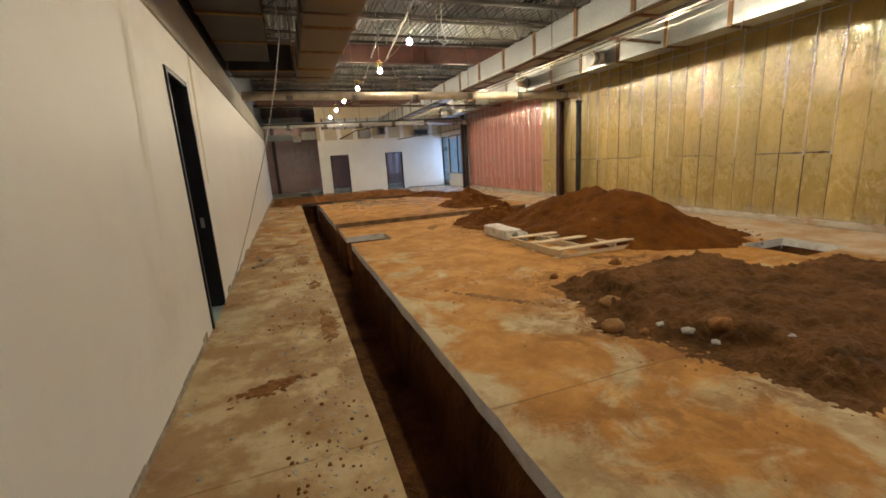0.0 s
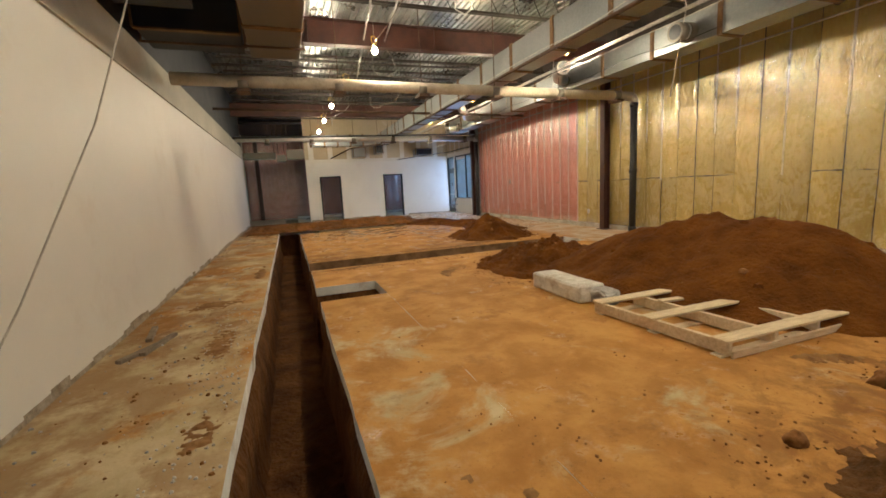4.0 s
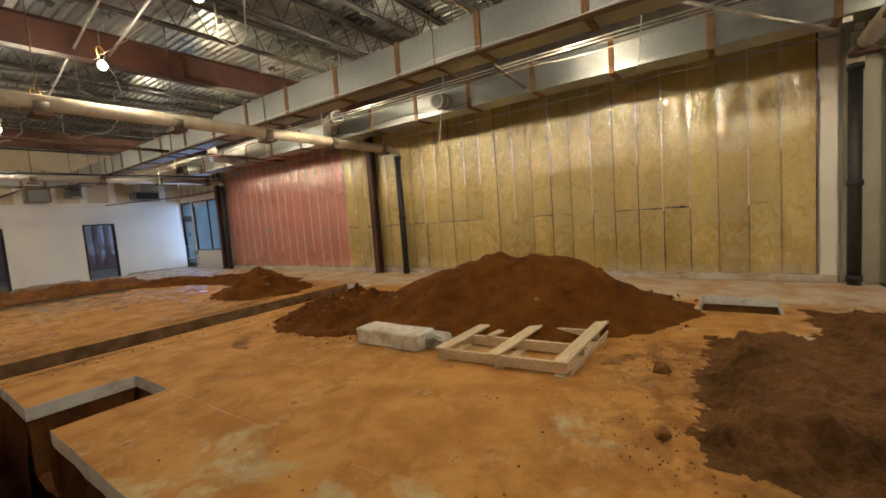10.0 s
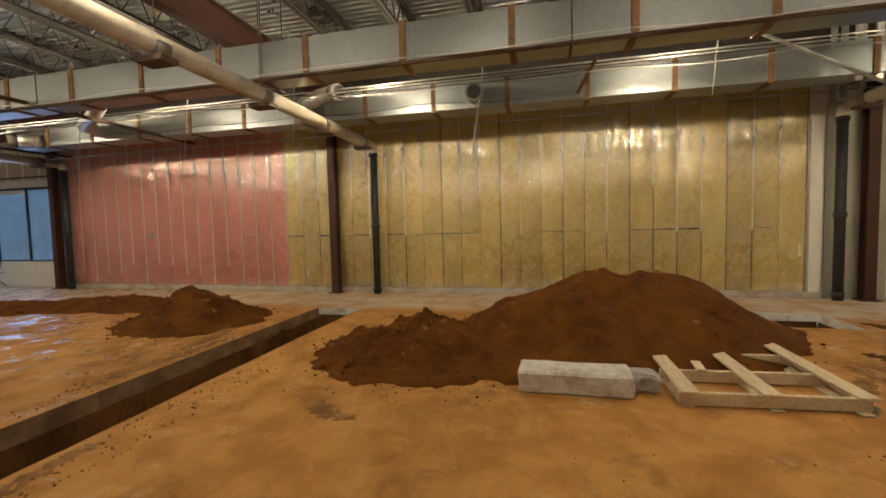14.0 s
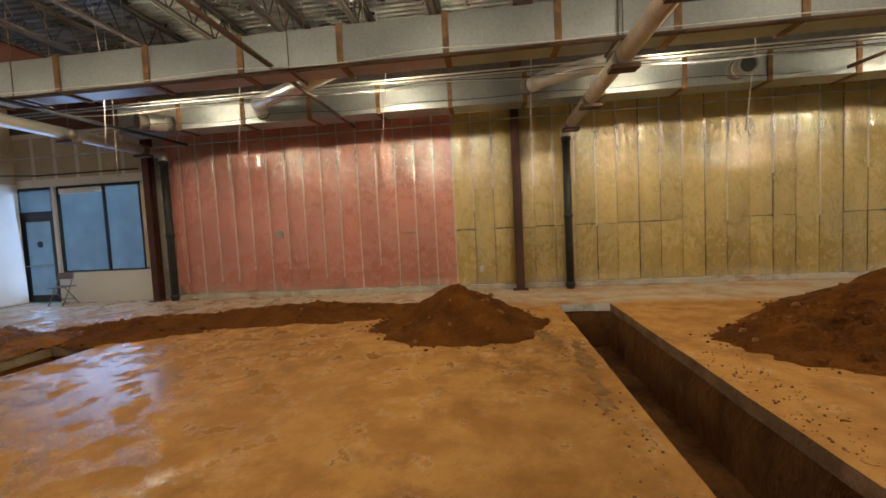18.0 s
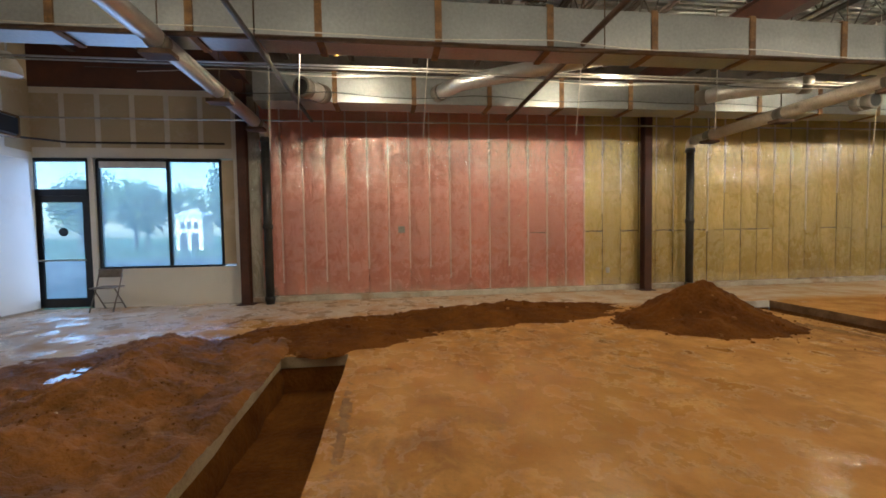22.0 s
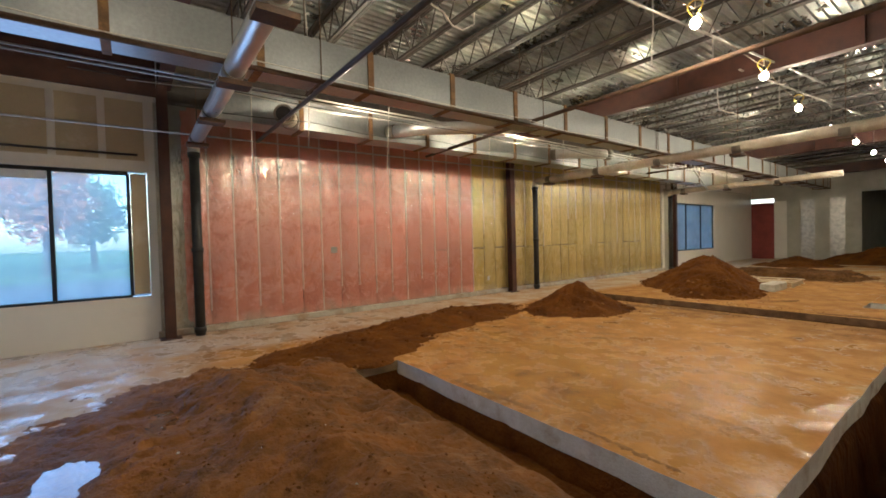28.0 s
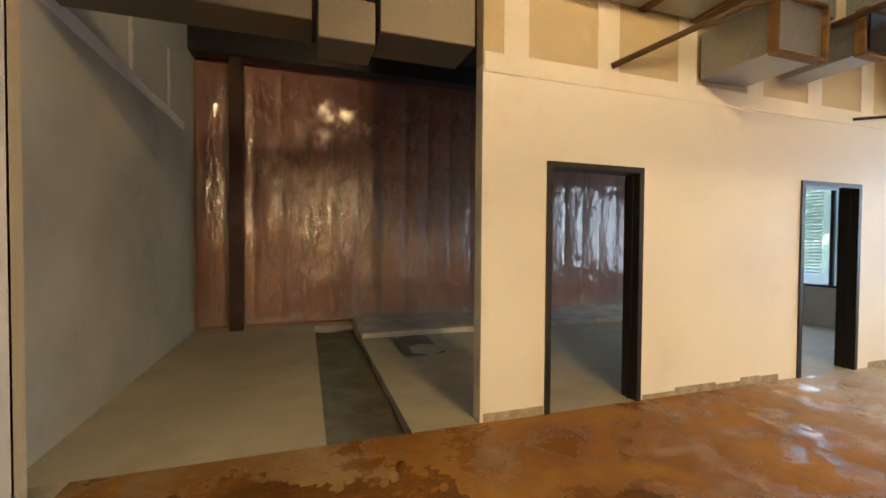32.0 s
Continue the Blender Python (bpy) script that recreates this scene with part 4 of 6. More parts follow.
round_duct([(0.15, 6.4, 4.0), (-0.4, 6.2, 4.0)], 0.14, "short round duct stub above the partition")
round_duct([(0.85, 10.3, 4.55), (1.0, 10.65, 4.6)], 0.14, "short round duct stub with a black disc for the shaded inside under the joists")


# ---------------------------------------------------------------- thin pipes, cords and lamps
def run_pipe(pts, r, mat, label, cat="pipe", name="pipe", group="", seg=8):
    return tagged(link(name, tubed(pts, r, seg), mat), label, cat, group)


run_pipe([(8.28, -5, 3.62), (8.28, 6.0, 3.62), (8.28, 6.02, 3.56), (8.28, 24.6, 3.50)], 0.016, STUD, "thin conduit running along the insulated wall", "conduit", "conduit", "conduits")
for x, z in ((6.25, 3.75), (6.42, 3.86), (6.75, 3.98)):
    run_pipe([(x, -5, z), (x, 24.0, z - 0.02)], 0.012, STUD, "steel conduit between the two long ducts", "conduit", "conduit", "conduits")
run_pipe([(4.92, -5, 3.56), (4.92, 24.4, 3.54)], 0.03, RUST, "dark sprinkler main along the supply duct", "sprinkler pipe", "sprinkler_pipe", "sprinkler pipes")
run_pipe([(8.3, 15.8, 3.62), (-1.0, 15.8, 3.72)], 0.035, RUST, "dark sprinkler branch crossing the hall", "sprinkler pipe", "sprinkler_pipe", "sprinkler pipes")
run_pipe([(8.3, 19.6, 3.52), (-1.0, 19.6, 3.44)], 0.03, BLACKPIPE, "black sprinkler branch crossing the hall", "sprinkler pipe", "sprinkler_pipe", "sprinkler pipes")
run_pipe([(8.3, 7.2, 3.72), (5.95, 7.0, 3.74)], 0.03, RUST, "dark sprinkler branch near the wall", "sprinkler pipe", "sprinkler_pipe", "sprinkler pipes")
run_pipe([(2.81, 24.88, 3.06), (3.65, 24.3, 3.45), (4.9, 23.4, 3.58)], 0.028, RUST, "dark sprinkler branch leaving the north wall", "sprinkler pipe", "sprinkler_pipe", "sprinkler pipes")
run_pipe([(6.2, 24.88, 2.92), (8.9, 24.2, 3.2), (8.9, 21.4, 3.2)], 0.018, BLACKPIPE, "thin black pipe along the shopfront head", "pipe")
for y in (6.1, 10.3, 17.4):
    run_pipe([(2.2, y, 4.55), (2.9, y + 6.5, 4.55)], 0.018, STUD, "thin conduit under the joists", "conduit", "conduit", "conduits")
for x, y, z0, z1, b in ((7.05, 8.9, 2.75, DECK, 0.2), (7.0, 12.3, 3.1, DECK, 0.05), (7.0, 17.6, 2.95, DECK, 0.1), (6.9, 20.0, 2.7, DECK, 0.02), (6.1, 19.4, 3.0, DECK, 0.06), (7.1, 14.9, 3.05, DECK, 0.12), (7.1, 5.2, 3.4, DECK, 0.1)):
    run_pipe([(x, y, z1), (x + b * 0.4, y - b, (z0 + z1) / 2 + 0.1), (x, y, z0)], 0.009, WIRE, "loose white cable hanging from above", "cable", "hanging_cable", "hanging cables", 5)
run_pipe([(-0.05, 6.7, DECK), (-0.05, 6.68, 4.4), (-0.06, 6.66, 3.43), (-0.2, 6.6, 2.8), (-0.45, 6.4, 1.9), (-0.78, 6.0, 0.9), (-0.98, 5.72, 0.35), (-1.14, 5.5, 0.03), (-1.27, 5.3, 0.012), (-1.5, 5.25, 0.012)], 0.006, WIRE, "grey cable slung from the ceiling to the floor beside the door", "cable", "hanging_cable", "hanging cables", 6)

for k, (x, y) in enumerate(((-0.6, 6.2), (-0.3, 7.4), (0.6, 8.4), (1.5, 6.6), (-0.7, 9.6), (3.6, 8.9), (3.2, 13.2), (1.4, 14.8), (4.2, 17.5), (3.0, 20.0))):
    run_pipe([(x + 0.35 * math.sin(k), y, DECK)] + [(x + 0.35 * math.sin(0.5 * i + k), y + 0.28 * i, 4.62 - 0.25 * math.sin(math.pi * i / 7) + 0.05 * math.sin(2.1 * i + k)) for i in range(8)] + [(x + 0.35 * math.sin(3.5 + k), y + 1.97, DECK)], 0.011, (STUD, BLACKPIPE, WIRE)[k % 3], "flexible conduit sagging under the joists", "conduit", "flexible_conduit", "conduits", 6)

BULBS = [(2.42, 0.4), (2.42, 3.1), (2.41, 5.8), (2.41, 8.52), (2.38, 11.22), (2.2, 13.8), (2.1, 16.4), (2.1, 19.15), (2.1, 21.85)]
cord = []
for (xa, ya), (xb, yb) in zip(BULBS, BULBS[1:]):
    for k in range(6):
        u = k / 6
        cord.append((xa + (xb - xa) * u, ya + (yb - ya) * u, 4.10 - 0.07 * (1 - (2 * u - 1) ** 2)))
run_pipe(cord, 0.006, OLDWOOD, "dark temporary lighting cord strung along the hall", "cord", "light_cord", seg=5)
for x, y in BULBS:
    l = thing("work_lamp", "bare glowing bulb in a temporary socket hung from a cord", "lamp", "string of work lamps", at=(x, y, 3.95))
    bm = bmesh.new()
    bmesh.ops.create_uvsphere(bm, u_segments=16, v_segments=10, radius=0.051, matrix=Matrix.Diagonal((1, 1, 1.15, 1)))
    part("bulb", bm, BULB, l, "glowing bulb", smooth=True)
    part("socket", tubed([(0, 0, 0.06), (0, 0, 0.14)], [0.022, 0.028], 10), BLACK, l)
    part("hook", tubed([(0, 0, 0.14), (0, 0, DECK - 3.95)], 0.004, 5), STUD, l)
    if y > 9:
        turn = y * 2.3
        part("cord_coil", tubed([((0.075 + 0.012 * math.sin(3 * a)) * math.cos(a) * math.cos(turn), (0.075 + 0.012 * math.sin(3 * a)) * math.cos(a) * math.sin(turn) + 0.012 * math.sin(2 * a), 0.17 + 0.085 * math.sin(a)) for a in (0.524 * i for i in range(25))], 0.007, 5), YCORD, l, "coil of yellow cord tied at the socket")
for x, y, z in ((6.05, 1.7, 3.87), (6.05, 5.9, 3.87), (6.05, 10.3, 3.87), (6.05, 14.79, 3.87), (6.05, 18.72, 3.87)):
    l = thing("caged_lamp", "glowing work lamp with yellow socket hung between two ducts", "lamp", "caged work lamps", at=(x - 0.12, y, z))
    bm = bmesh.new()
    bmesh.ops.create_uvsphere(bm, u_segments=14, v_segments=9, radius=0.052)
    part("bulb", bm, CAGED, l, "glowing bulb", smooth=True)
    holder = part("socket", tubed([(0, 0, 0.05), (0, 0, 0.15)], [0.03, 0.035], 10), YCORD, l, "yellow plastic socket")
    for k in range(4):
        c, s_ = math.cos(k * 1.571 + 0.785), math.sin(k * 1.571 + 0.785)
        part("guard_wire", tubed([(0.035 * c, 0.035 * s_, 0.06), (0.07 * c, 0.07 * s_, 0.0), (0.03 * c, 0.03 * s_, -0.058), (0, 0, -0.062)], 0.003, 4), YCORD, holder)
    part("plug", tubed([(0.10, 0.06, -0.01), (0.12, 0.16, -0.015)], [0.022, 0.028], 8), YCORD, l, "yellow plug on its cord")
    part("cord", tubed([(0.03, 0.01, 0.14), (0.08, 0.02, 0.10), (0.10, 0.06, -0.01)], 0.006, 5), YCORD, l)
    part("hook", tubed([(0, 0, 0.15), (0, 0, DECK - z)], 0.004, 5), STUD, l)
l = thing("pendant_lamp", "white enamel dome lamp hung near the shopfront", "lamp", at=(6.55, 23.3, 3.62))
bm = bmesh.new()
tube(bm, [(0, 0, 0), (0, 0, 0.12), (0, 0, 0.2), (0, 0, 0.3)], [0.17, 0.155, 0.11, 0.06], 20, caps=False)
part("shade", bm, LAMPW, l)
part("stem", tubed([(0, 0, 0.28), (0, 0, 1.6)], 0.012, 6), STUD, l)
part("diffuser", tubed([(0, 0, 0.012), (0, 0, 0.03)], 0.158, 20), LAMPW, l)
for x, y in ((-3.75, 10.1), (-6.6, 16.0), (-5.0, 5.0), (-10.5, 24.0)):
    l = thing("batten_lamp", "cool lit ceiling lamp in the neighbouring room", "lamp", "lamps of the neighbouring room", at=(x, y, 3.6))
    part("diffuser", boxed(-0.08, 0.08, -0.32, 0.32, 0, 0.05, bevel=0.01), COOL, l)
    part("housing", boxed(-0.11, 0.11, -0.35, 0.35, 0.052, 0.1, bevel=0.01), LAMPW, l)
    part("stem", tubed([(0, 0, 0.05), (0, 0, DECK - 3.6)], 0.012, 6), STUD, l)


run_pipe([(7.1, 6.55, DECK), (7.1, 4.5, 4.2), (7.1, 3.0, 3.36)], 0.028, STUD, "diagonal steel strut bracing the duct end", "strut", "strut")
for k, (x, z, amp, y0, y1) in enumerate(((6.2, 3.66, 0.05, 2.0, 21.5), (6.9, 3.62, 0.06, 8.0, 20.5), (5.98, 3.6, 0.03, 6.0, 22.0), (4.8, 3.58, 0.03, 0.0, 23.0))):
    n = int((y1 - y0) / 0.45)
    run_pipe([(x + 0.05 * math.sin(i * 0.9 + k), y0 + (y1 - y0) * i / n, z - amp * abs(math.sin(i * 0.62 + k))) for i in range(n + 1)], 0.006, (WIRE, BLACKPIPE, BLACKPIPE)[k % 3], "loose cable draped along the ducts", "cable", "draped_cable", "draped cables", 5)
sf = thing("stud_frame", "pale steel stud framing above the shop window", "stud wall", at=(7.5, 2.3, 3.55))
for x, y in ((0.0, 0.75), (0.0, 0.5), (0.5, 0.4), (1.0, 0.35), (1.35, 0.3), (0.0, 0.1)):
    part("stud", boxed(x, x + 0.04, y, y + 0.09, 0, DECK - 3.56), STUD, sf)
part("track", boxed(0.0, 1.45, 0.1, 0.2, -0.04, 0.0), STUD, sf)


# ---------------------------------------------------------------- doors and shopfronts
def frame_x(name, x0, x1, y, h, label, depth=0.2):
    """Steel frame in a wall across y."""
    d = tagged(new(name), label, "door frame", "north door frames", "structure")
    d.location = (x0, y, 0)
    w = x1 - x0
    for a in (0, w - 0.05):
        part("jamb", boxed(a, a + 0.05, -0.02, depth - 0.02, 0, h - 0.05), BLACK, d)
    part("head", boxed(0, w, -0.02, depth - 0.02, h - 0.05, h), BLACK, d)
    for a in (0.05, w - 0.065):
        part("stop", boxed(a, a + 0.015, 0.06, 0.10, 0, h - 0.05), BLACK, d)
    return d


frame_x("door_1", *D1, YN, DH, "black steel door frame without a leaf")
frame_x("door_2", *D2, YN, DH, "black steel door frame without a leaf")
d = tagged(new("door_3"), "black steel door frame in the long white partition, open", "door frame", "", "structure")
d.location = (XL, LD0, 0)
w = LD1 - LD0
for a in (0, w - 0.05):
    part("jamb", boxed(-0.17, 0.02, a, a + 0.05, 0, LDH - 0.05), BLACK, d)
part("head", boxed(-0.17, 0.02, 0, w, LDH - 0.05, LDH), BLACK, d)
part("strike_plate", boxed(-0.09, -0.05, w - 0.054, w - 0.05, 1.0, 1.12), STUD, d, "bright strike plate")


def shopfront(name, y_edges, z0, z1, label, door=None, transom=None):
    """Black aluminium frame with glass in the east wall; y_edges are the posts."""
    o = tagged(new(name), label, "window", "shopfronts", "structure")
    o.location = (XR + 0.04, 0, 0)
    for y in y_edges:
        part("post", boxed(0, 0.1, y - 0.026, y + 0.026, z0, z1), BLACK, o)
    a, c = min(y_edges), max(y_edges)
    part("sill", boxed(-0.03, 0.1, a, c, z0 - 0.04, z0 + 0.02), BLACK, o)
    part("head", boxed(0, 0.1, a, c, z1 - 0.03, z1 + 0.03), BLACK, o)
    es = sorted(y_edges)
    for p, q in zip(es, es[1:]):
        g = part("pane", boxed(0.045, 0.053, p + 0.026, q - 0.026, z0 + 0.02, z1 - 0.03), GLASS, o)
        g.visible_shadow = False
    return o


win_n = shopfront("window_1", (21.55, 22.54, 23.82), 0.78, 2.9, "black framed shop window, two panes, trees outside")
part("board", boxed(0.0, 0.03, 21.29, 21.52, 0.8, 2.9), TAN, win_n, "tan board beside the glass")
part("shade", boxed(0.02, 0.04, 22.56, 23.8, 2.74, 2.88), BLINDM, win_n, "rolled shade at the head")
shopfront("window_2", (-2.74, -1.3, 0.32, 1.64), 0.82, 3.0, "black framed shop window, three panes")
w3 = shopfront("window_3", (25.53, 26.6, 27.65, 28.67), 0.72, 2.9, "room window with lowered blinds")
bl = thing("window_blind", "lowered white slatted blind in the room window", "blind", at=(XR - 0.02, 26.7, 0))
for k in range(28):
    z = 0.95 + 0.06 * k
    part("slat", boxed(-0.018, 0.012, 0, 0.92, z, z + 0.014), BLINDM, bl)
part("head_rail", boxed(-0.03, 0.015, 0, 0.95, 2.66, 2.72), BLINDM, bl)

o = tagged(new("door_4"), "black aluminium glass entrance door with transom", "door", "", "structure")
o.location = (XR + 0.04, 23.97, 0)
W = 1.03
for a in (0, W - 0.05):
    part("frame_post", boxed(0, 0.1, a, a + 0.05, 0, 2.9), BLACK, o)
part("frame_head", boxed(0, 0.1, 0, W, 2.87, 2.93), BLACK, o)
part("transom_bar", boxed(0, 0.1, 0, W, 2.2, 2.33), BLACK, o)
g = part("transom_pane", boxed(0.045, 0.053, 0.05, W - 0.05, 2.33, 2.87), GLASS, o)
g.visible_shadow = False
leaf = part("leaf", boxed(0.02, 0.07, 0.055, 0.15, 0.02, 2.2), BLACK, o)
part("leaf_stile", boxed(0.02, 0.07, W - 0.15, W - 0.055, 0.02, 2.2), BLACK, leaf)
part("leaf_top", boxed(0.02, 0.07, 0.15, W - 0.15, 2.08, 2.2), BLACK, leaf)
part("leaf_kick", boxed(0.02, 0.07, 0.15, W - 0.15, 0.02, 0.2), BLACK, leaf)
g = part("leaf_pane", boxed(0.04, 0.048, 0.15, W - 0.15, 0.2, 2.08), GLASS, leaf)
g.visible_shadow = False
part("sign", tubed([(0.034, W / 2, 1.5), (0.038, W / 2, 1.5)], 0.085, 20), BLACK, leaf, "round dark sticker on the glass")
part("push_bar", tubed([(-0.03, 0.1, 0.95), (-0.03, W - 0.1, 0.95)], 0.016, 8), STUD, leaf, "bright push bar")

# bare boards with plastered joints above the shopfronts and the north wall
for k in range(6):
    part("drywall_panel", boxed(XR - 0.012, XR - 0.002, 21.3 + 0.62 * k, 21.3 + 0.62 * k + 0.52, 3.12, 4.14), TAN, wall_east)
part("joint_field", boxed(XR - 0.006, XR + 0.002, 21.25, YN - 0.004, 2.96, 4.24), MUD, wall_east)
part("beam_face", boxed(XR - 0.03, XR - 0.002, 21.1, YN - 0.004, 4.26, DECK - 0.1), REDOX, wall_east, "dark red beam above the shopfront")
part("joint_field", boxed(1.58, XR - 0.02, YN - 0.012, YN - 0.002, 2.86, 3.02), MUD, head_n)
for k in range(8):
    part("joint", boxed(1.75 + 0.92 * k, 1.98 + 0.92 * k, YN - 0.010, YN - 0.002, 3.02, 4.0), MUD, head_n)


# ---------------------------------------------------------------- insulation batts on the east wall


def batt_mesh(name, w, h, mat, seed=0):
    bm = bmesh.new()
    nx, nzz = 6, max(5, round(h / 0.16))
    g = {}
    for i in range(nx + 1):
        for j in range(nzz + 1):
            y, z = w * i / nx, h * j / nzz
            e = min(i, nx - i, 1) * min(j, nzz - j, 1)
            d = 0.014 * noise.noise(Vector((i * 0.8 + seed, j * 0.6, h * 3))) + 0.006 * noise.noise(Vector((i * 2.1, j * 1.7, seed)))
            g[i, j] = bm.verts.new((-0.012 - 0.018 * e - e * d, y + (0 if 0 < i < nx else 0.006 * noise.noise(Vector((i, j * 0.7, seed)))), z + (0 if 0 < j < nzz else 0.014 * noise.noise(Vector((i * 0.7, j + 0.5, seed))))))
    for i in range(nx):
        for j in range(nzz):
            bm.faces.new((g[i, j], g[i, j + 1], g[i + 1, j + 1], g[i + 1, j])).smooth = True
    me = bpy.data.meshes.new(name)
    bm.to_mesh(me)
    bm.free()
    me.materials.append(mat)
    return me


def seam_mesh(z0, z1, w, mat, seed):
    """Edge of a stud flange with the film drawn tight over it, a little wavy, coloured pale for the film's glint."""
    bm, n = bmesh.new(), 14
    rows = []
    for k in range(n + 1):
        z = z0 + (z1 - z0) * k / n
        o, ww = 0.004 * noise.noise(Vector((seed, k * 0.6, 1))), w * (0.85 + 0.4 * noise.noise(Vector((seed, k * 0.9, 2))))
        rows.append([bm.verts.new(p) for p in ((-0.01, o - ww, z), (-0.047, o - ww * 0.7, z), (-0.047, o + ww * 0.7, z), (-0.01, o + ww, z))])
    for p, q in zip(rows, rows[1:]):
        for k in range(3):
            bm.faces.new((p[k], p[k + 1], q[k + 1], q[k])).smooth = True
    me = bpy.data.meshes.new("seam")
    bm.to_mesh(me)
    bm.free()
    me.materials.append(mat)
    return me


Y0, YP, Y1 = 2.96, 13.7, 20.62
WOOL_TOP = 4.16
SPANS = {"low": (0.13, 1.333), "mid": (1.350, WOOL_TOP), "tall": (0.13, WOOL_TOP)}
data = {(c, k, v): batt_mesh("batt", PITCH - ((0.006, 0.012, 0.021) if c == "y" else (0.003, 0.006, 0.010))[v], z1 - z0, m, 7.3 * v) for c, m in (("y", YELLOW), ("p", PINK)) for k, (z0, z1) in SPANS.items() for v in range(3)}
seams = {("y", v): seam_mesh(2.2 - 0.45 * v, WOOL_TOP, 0.016, SEAM_GLINT, v) for v in range(3)}
seams.update({("p", v): seam_mesh(0.62 - 0.24 * v, WOOL_TOP, 0.020, SEAM_GLINT_PINK, 5 + v) for v in range(3)})
# Added sheet behind the batts; its dark colour makes their gaps look shaded.
part("backing", boxed(XR - 0.006, XR - 0.001, Y0 - 0.02, Y1, 0.12, WOOL_TOP), JOIST_SHADE, wall_east, "dark sheet that colours the gaps between batts as shade")
part("board", boxed(XR - 0.03, XR - 0.001, Y1 + 0.03, 21.16, 0.12, WOOL_TOP), GREYBOARD, wall_east, "grey board behind the plastic")
# Added dark strip: shade over the wool, put into colour.
part("upper_band", boxed(XR - 0.04, XR - 0.001, 1.72, 21.08, WOOL_TOP + 0.004, DECK - 0.02), JOIST_SHADE, wall_east, "dark strip coloured for the unlit wall above the insulation")
y = Y0
while y < Y1 - 0.1:
    c = "y" if y < YP - 0.2 else "p"
    split = random.random() < (0.6 if c == "y" else 0.12)
    v = random.randrange(3)
    for k in (("low", "mid") if split else ("tall",)):
        ob = new("batt", data[c, k, v])
        ob.parent = wall_east
        ob.location = (XR - 0.006 - random.uniform(0, 0.010), y + 0.002 + random.uniform(0, 0.004), SPANS[k][0] + (random.uniform(-0.014, 0.014) if k == "mid" else 0.0))
    if y > Y0 and (c == "p" or random.random() < 0.75):
        s = new("seam", seams[c, random.randrange(3)])
        s.parent, s.location = wall_east, (XR - 0.002, y, 0)
    y += PITCH
part("curb", boxed(XR - 0.08, XR - 0.001, 2.7, 21.2, 0.0, 0.12, bevel=0.012), CONC_DUST, wall_east, "dusty pale kerb at the foot of the wall")
part("edge_strip", boxed(XR - 0.07, XR - 0.001, 2.72, 2.92, 0.12, 3.5), MUD, wall_east, "white plastered edge")
part("reveal", boxed(XR - 0.02, XR - 0.001, 1.7, 2.66, 0.0, 3.6), GREYBOARD, wall_east)
ob = tagged(link("junction_box", boxed(XR - 0.09, XR - 0.05, 17.86, 18.0, 1.38, 1.52, bevel=0.008), STUD), "small steel junction box on the pink insulation", "junction box")
ob = tagged(link("outlet", boxed(XR - 0.09, XR - 0.05, 13.25, 13.33, 0.40, 0.52, bevel=0.006), LAMPW), "white outlet box on the yellow insulation", "outlet")

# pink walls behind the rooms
bat = batt_mesh("batt", 0.42, 4.2, PINK_DIM)
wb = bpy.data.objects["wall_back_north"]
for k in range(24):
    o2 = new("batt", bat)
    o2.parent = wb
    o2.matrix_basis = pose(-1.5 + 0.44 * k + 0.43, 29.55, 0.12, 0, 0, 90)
bm = bmesh.new()
rows = []
for i in range(481):
    x = -1.48 + 10.4 * i / 480
    rows.append([bm.verts.new((x, 29.49 - billow(x + 1.5, z + 0.6, 13, 0.44), z)) for z in (0.05 + 0.09 * j for j in range(49))])
for p, q in zip(rows, rows[1:]):
    for j in range(48):
        bm.faces.new((p[j], q[j], q[j + 1], p[j + 1])).smooth = True
back_sheet = tagged(link("plastic_sheet", bm, FILM), "creased clear plastic over pink insulation coloured for dim light", "plastic sheet")
creases(back_sheet, 900, -1.4, 8.8, 2.75, 0.5, 0.44, 78, lambda s, z, o: (s, 29.49 - billow(s + 1.5, z + 0.6, 13, 0.44) - o, z), 0.8)
col = thing("steel_column", "red oxide column in the alcove corner", "column", "red columns", at=(-0.85, 29.3, 0))
part("shaft", boxed(-0.1, 0.1, -0.1, 0.1, 0, DECK - 0.1, bevel=0.006), REDOX, col)

tagged(link("slab_ledge", boxed(1.02, XR - 0.01, 28.08, 29.44, 0.0, 0.085, bevel=0.012), CONC_DUST), "raised pale concrete ledge along the back of the rooms", "ledge", kind="structure")
# A pit's dark inside, laid on the floor as a dark uneven sheet.
bm = bmesh.new()
trench_bed(bm, 1.44, 1.98, 26.95, 27.95, 0.012)
tagged(link("rubble_patch", bm, FILL), "dark sheet standing in for a pit in the alcove floor", "rubble", kind="stuff")

# studs at the south end
st = thing("stud_partition", "open steel stud partition before a dark room", "stud wall", at=(-1.1, YS, 0))
for k in range(8):
    part("stud", boxed(0.4 * k, 0.4 * k + 0.045, -0.09, 0, 0, 3.5), STUD, st)
part("track", boxed(0, 2.85, -0.09, 0, 0.0, 0.04), STUD, st)
for k in range(6):
    part("sheathing", boxed(4.32 + 0.6 * k, 4.90 + 0.6 * k, YS - 0.02, YS - 0.005, 0.05, 3.3), (GREYBOARD, STUD, GREYBOARD, STUD, GREYBOARD, MUD)[k], wall_sg)


